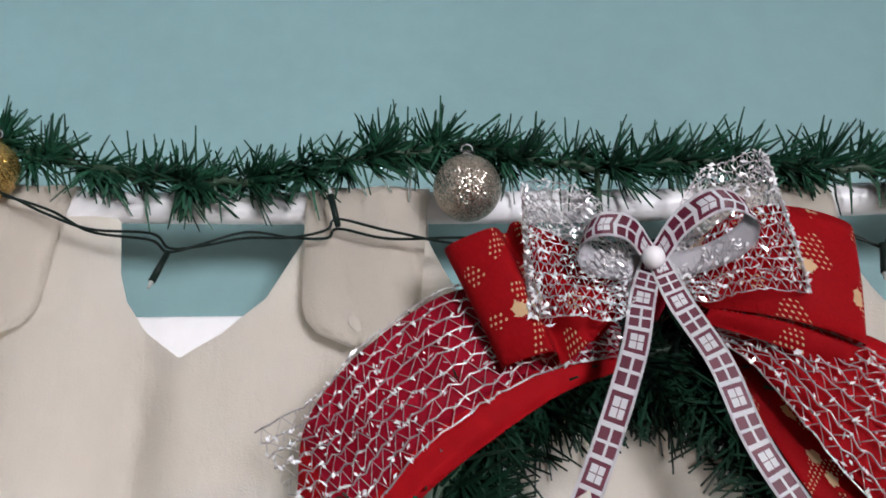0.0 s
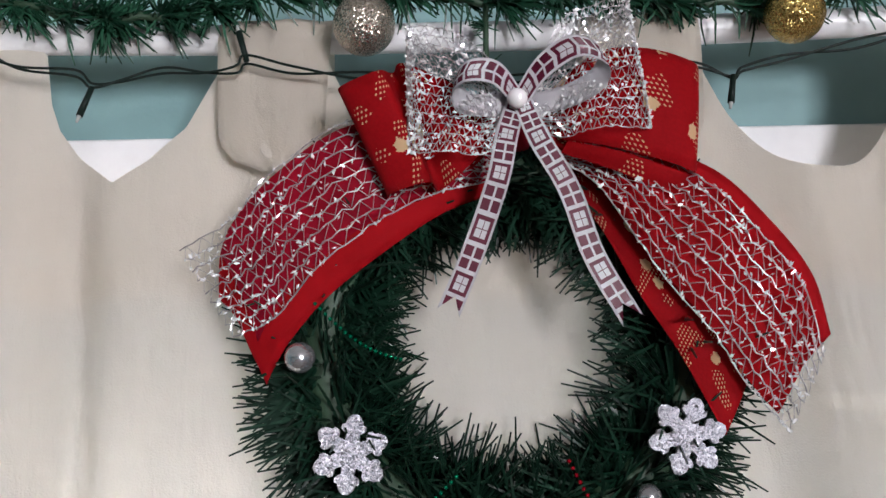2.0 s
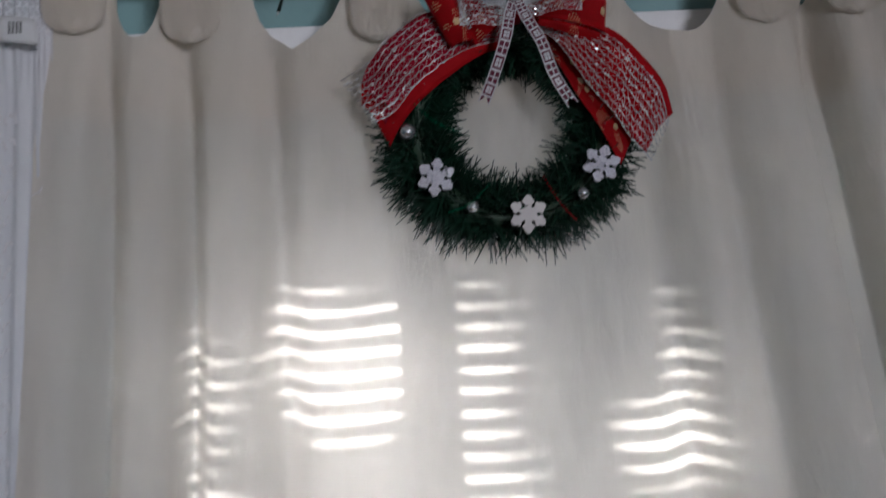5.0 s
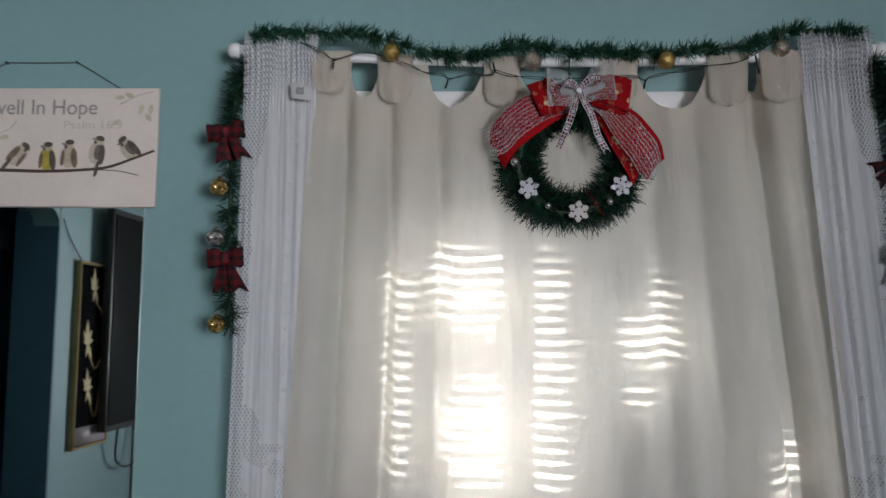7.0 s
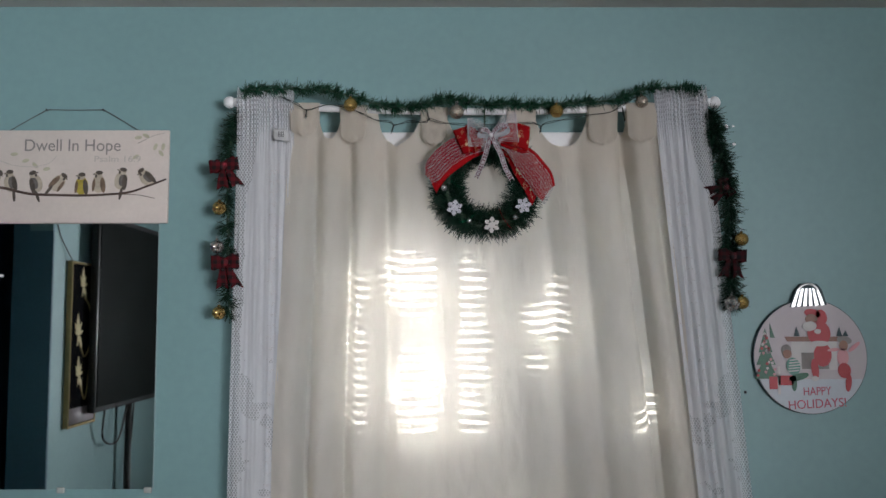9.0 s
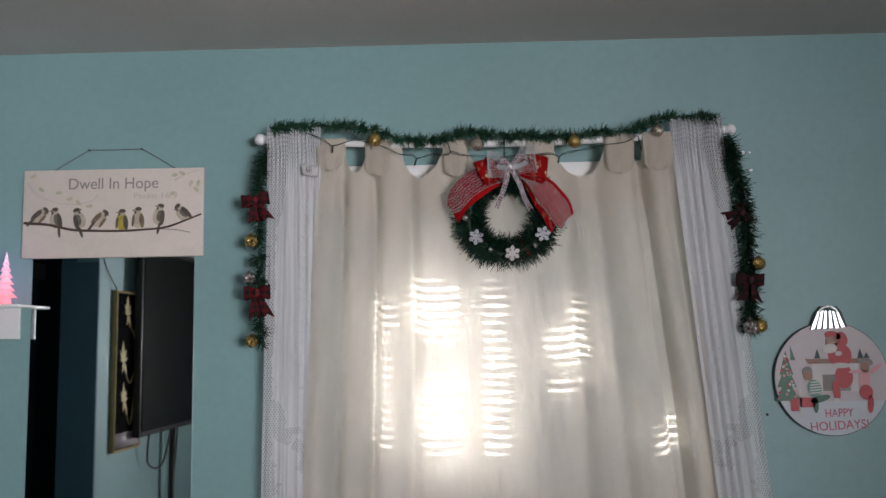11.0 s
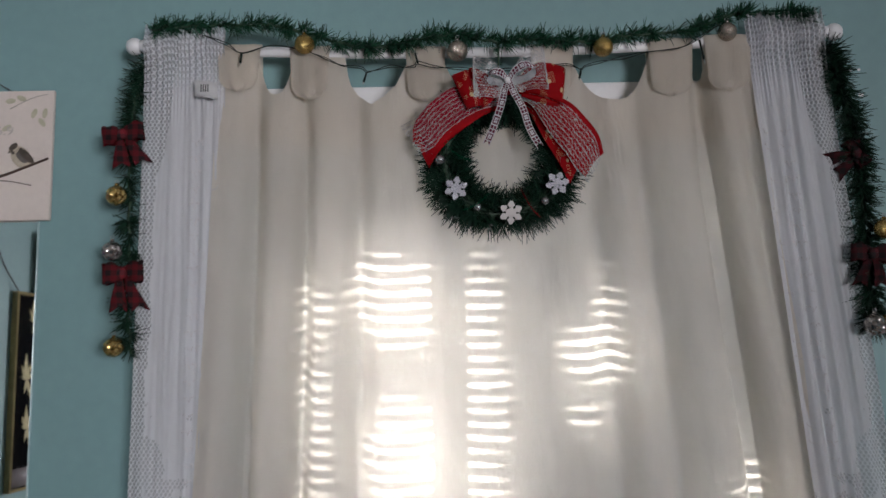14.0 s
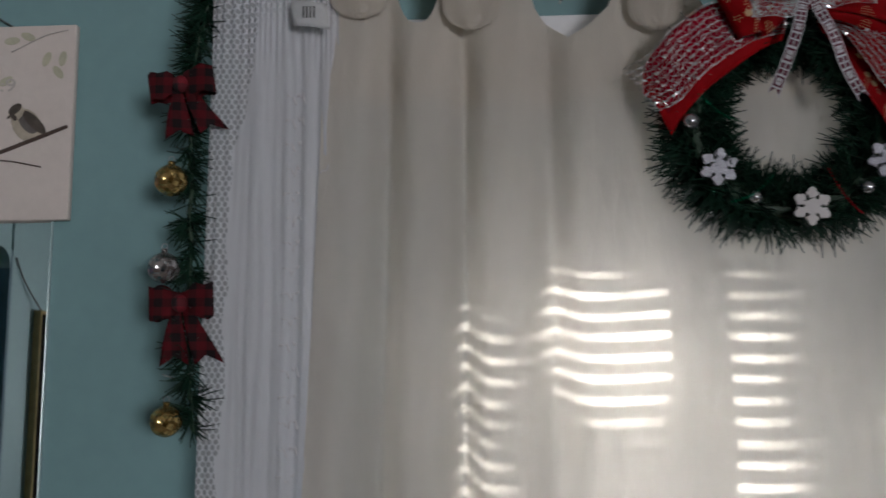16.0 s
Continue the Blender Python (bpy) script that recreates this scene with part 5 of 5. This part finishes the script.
lit_tree(-1.070, -0.055, 1.668, 0.162, 0.031, "tree_pink", "small clear plastic tree glowing pink on the shelf")
t = lit_tree(-1.136, -0.055, 1.668, 0.182, 0.034, "tree_blue", "small clear plastic tree glowing blue on the shelf")
part("led_lamp", ball((-1.128, -0.088, 1.70), 0.004, seg=10), "led_on", t, "bright white lamp")

# ---- round ornament sign ----
orn = thing("ornament_sign", (1.393, -0.01, 1.255), "round bauble-shaped holiday sign with a printed fireside scene", "sign")
OC = (1.393, 1.420)
part("disc", flat_shape(disc_outline(*OC, 0.166, n=64), -0.014, -0.001), "orn_edge", orn, smooth=False)
part("print", flat_shape(disc_outline(*OC, 0.164, n=64), -0.0155, -0.0142), "orn_back", orn, smooth=False)


def printed(name, outline, mat, level=0):
    part(name, flat_shape(outline, -0.0163 - level * 0.0006, -0.0156 - level * 0.0006), mat, orn, smooth=False)


fl = [(OC[0] + 0.163 * math.cos(a), OC[1] + 0.163 * math.sin(a)) for a in [math.pi * (1.13 + 0.74 * k / 24) for k in range(25)]]
printed("printed_floor", fl, "orn_floor")
printed("printed_mantel", [(1.318, 1.478), (1.490, 1.478), (1.482, 1.464), (1.326, 1.464)], "p_brown", 1)
printed("printed_hearth", [(1.338, 1.464), (1.470, 1.464), (1.470, 1.382), (1.338, 1.382)], "p_white", 0)
printed("printed_firebox", [(1.366, 1.432), (1.446, 1.432), (1.446, 1.384), (1.366, 1.384)], "letters", 1)
for k, (w, zz) in enumerate(((0.020, 1.468), (0.028, 1.432), (0.034, 1.392))):
    printed("printed_fir", [(1.262 - w, zz - 0.035), (1.262 + w, zz - 0.035), (1.262, zz + 0.035)], "p_green", 1 + k)
rg = random.Random(3)
for k in range(26):
    q = rg.random()
    printed("printed_dot", disc_outline(1.262 + rg.uniform(-1, 1) * 0.03 * q, 1.495 - 0.13 * q, 0.0042, n=10), rg.choice(("p_red", "p_white", "p_pink")), 4)
for bx, bz, w, h, mt in ((1.318, 1.352, 0.022, 0.014, "p_red"), (1.282, 1.345, 0.012, 0.018, "p_red"), (1.298, 1.352, 0.004, 0.04, "p_white")):
    printed("printed_parcel", [(bx - w, bz - h), (bx + w, bz - h), (bx + w, bz + h), (bx - w, bz + h)], mt, 4)
for fx in (1.354, 1.478, 1.496):
    printed("printed_small_fir", [(fx - 0.009, 1.479), (fx + 0.009, 1.479), (fx, 1.507 if fx < 1.49 else 1.496)], "orn_edge", 2)
printed("printed_fir", [(1.276, 1.475), (1.290, 1.475), (1.276, 1.520)], "p_green", 1)
for k in range(5):
    printed("printed_stripe", [(1.326 + k * 0.001, 1.376 + k * 0.008), (1.358 + k * 0.001, 1.379 + k * 0.008), (1.358 + k * 0.001, 1.3825 + k * 0.008), (1.326 + k * 0.001, 1.3795 + k * 0.008)], "p_white", 4)
# plain printed shapes in place of the scene's figures
for cx, cz, rx, rz, a, mt, lv in ((1.402, 1.545, 0.024, 0.013, -0.2, "p_red", 1), (1.428, 1.535, 0.016, 0.022, 0.3, "p_red", 1), (1.398, 1.528, 0.018, 0.016, 0, "p_brown", 2), (1.392, 1.508, 0.021, 0.014, 0.1, "p_white", 3), (1.419, 1.488, 0.034, 0.036, 0.2, "p_red", 2), (1.419, 1.458, 0.029, 0.008, 0, "p_white", 4), (1.428, 1.425, 0.026, 0.034, 0, "p_red", 2), (1.404, 1.385, 0.011, 0.030, 0.1, "p_red", 3), (1.403, 1.357, 0.010, 0.007, 0, "p_white", 4), (1.415, 1.493, 0.010, 0.007, 0, "p_white", 4),
                                  (1.322, 1.440, 0.0145, 0.016, 0, "letters", 2), (1.324, 1.428, 0.013, 0.013, 0, "p_skin", 3), (1.341, 1.392, 0.020, 0.026, 0.2, "p_teal", 3), (1.356, 1.362, 0.030, 0.010, 0.25, "p_green", 4), (1.342, 1.345, 0.008, 0.024, 0, "p_green", 4),
                                  (1.492, 1.468, 0.022, 0.012, -0.2, "letters", 2), (1.489, 1.452, 0.013, 0.015, 0, "p_skin", 3), (1.486, 1.418, 0.017, 0.026, 0, "p_pink", 3), (1.489, 1.380, 0.019, 0.022, 0.1, "p_red", 4), (1.500, 1.345, 0.009, 0.026, -0.1, "p_red", 4), (1.520, 1.448, 0.022, 0.006, 0.7, "p_pink", 3), (1.46, 1.44, 0.018, 0.005, 0.1, "p_pink", 3)):
    printed("printed_shape", disc_outline(cx, cz, rx, rz, 20, a), mt, lv)
part("lettering", lettering("HAPPY", 1.408, 1.320, -0.0172, 0.034, 0.080, 2), "p_letter", orn)
part("lettering", lettering("HOLIDAYS!", 1.408, 1.284, -0.0172, 0.036, 0.166, 3), "p_letter", orn)
cap = part("cap", flat_shape([(1.336, 1.563), (1.446, 1.570), (1.432, 1.615), (1.418, 1.632), (1.372, 1.632), (1.354, 1.610)], -0.0162, -0.001), "orn_edge", orn, "dark cap with silver foil stripes", smooth=False)
for k in range(6):
    xa = 1.340 + k * 0.0176
    part("foil_stripe", flat_shape([(xa, 1.564 + k * 0.001), (xa + 0.0105, 1.565 + k * 0.001), (1.362 + k * 0.0105 + 0.006, 1.618), (1.362 + k * 0.0105, 1.618)], -0.0185, -0.0164), "foil", cap, "bright silver foil stripe", smooth=False)
arc = [Vector((1.392 + 0.026 * math.cos(a), -0.0175, 1.612 + 0.019 * math.sin(a))) for a in [math.pi * k / 12 for k in range(13)]]
part("foil_arch", tube(arc, 0.0035, 6), "foil", cap, "bright silver foil arch")

# ---- small marks on the wall ----
for x, z, r in ((1.172, 2.102, 0.006), (1.192, 2.102, 0.0035), (1.193, 2.048, 0.0055)):
    solo("paint_chip", flat_shape(disc_outline(x, z, r, r * 0.8, 9, x * 50), -0.0012, 0.0), "white", "small white chip in the wall paint", "paint chip", "paint chips", smooth=False)
solo("wall_nail", ball((1.205, -0.003, 1.317), 0.0042, seg=10), "blackplastic", "small dark nail head in the wall", "nail")

# ---- things seen in the mirror: picture and television on the side wall ----
pic = thing("framed_picture", (-1.63, -2.33, 0.97), "tall gilt-framed picture of gold flowers on black", "picture")
for y0, y1, z0, z1 in ((-2.52, -2.14, 0.97, 0.983), (-2.52, -2.14, 1.837, 1.85), (-2.52, -2.507, 0.983, 1.837), (-2.153, -2.14, 0.983, 1.837)):
    part("frame_bar", box(-1.639, -1.611, y0, y1, z0, z1, 0.002), "gilt", pic)
part("canvas", box(-1.638, -1.615, -2.507, -2.153, 0.983, 1.837), "black", pic, "black canvas", smooth=False)
part("mount_strip", box(-1.6148, -1.613, -2.50, -2.16, 0.988, 1.07), "orn_back", pic)
for cy, cz, s in ((-2.30, 1.72, 1.0), (-2.25, 1.46, 1.1), (-2.27, 1.24, 1.0)):
    bm = bmesh.new()
    for k, (ang, ln) in enumerate(((95, 0.105), (60, 0.07), (130, 0.075), (20, 0.055), (-60, 0.085), (-105, 0.06), (165, 0.05))):
        d = Vector((0, -math.cos(radians(ang)), math.sin(radians(ang))))
        n = Vector((0, d.z, -d.y))
        c = Vector((-1.6132 + 0.0003 * k, cy, cz))
        out = [c + d * s * ln * f + n * s * ln * w for f, w in ((0, 0.04), (0.35, 0.17), (0.65, 0.14), (1, 0), (0.7, -0.10), (0.35, -0.15), (0, -0.04))]
        a = [bm.verts.new(q + Vector((0.0012, 0, 0))) for q in out]
        b = [bm.verts.new(q - Vector((0.0012, 0, 0))) for q in out]
        bm.faces.new(a), bm.faces.new(b[::-1])
        for i in range(7):
            bm.faces.new((a[i], b[i], b[(i + 1) % 7], a[(i + 1) % 7]))
    part("painted_flower", bm, "goldleaf", pic, smooth=False)
    part("painted_stem", tube(smooth_path([(-1.613, cy - 0.02, cz - 0.06), (-1.613, cy - 0.1, cz - 0.12), (-1.613, -2.44, 1.44)], 6), 0.005, 5), "gilt", pic)
part("hanging_wire", tube(smooth_path([(-1.62, -2.16, 1.85), (-1.632, -2.05, 1.95), (-1.635, -1.99, 2.03)], 6), 0.003, 5), "blackplastic", pic)
tv = thing("television", (-1.5, -3.0, 0.3), "black flat television on a stand against the side wall", "television")
part("screen", box(-1.555, -1.55, -3.58, -2.38, 1.06, 2.10), "screen", tv, "glossy black screen", smooth=False)
part("back_case", box(-1.60, -1.556, -3.60, -2.36, 1.03, 2.13, 0.006), "blackplastic", tv)
part("stand_pole", rod_between((-1.58, -2.98, 0.0), (-1.58, -2.98, 1.05), 0.02, seg=14), "blackplastic", tv)
part("stand_foot", box(-1.63, -1.3, -3.2, -2.76, 0.0, 0.02, 0.004), "blackplastic", tv)
part("cable", tube(smooth_path([(-1.57, -2.55, 1.05), (-1.60, -2.62, 0.86), (-1.58, -2.8, 0.83), (-1.57, -2.93, 1.04)], 8), 0.006, 6), "blackplastic", tv)
part("cable", tube(smooth_path([(-1.57, -3.05, 1.05), (-1.60, -3.1, 0.8), (-1.6, -3.05, 0.5), (-1.6, -3.1, 0.02)], 8), 0.005, 6), "blackplastic", tv)
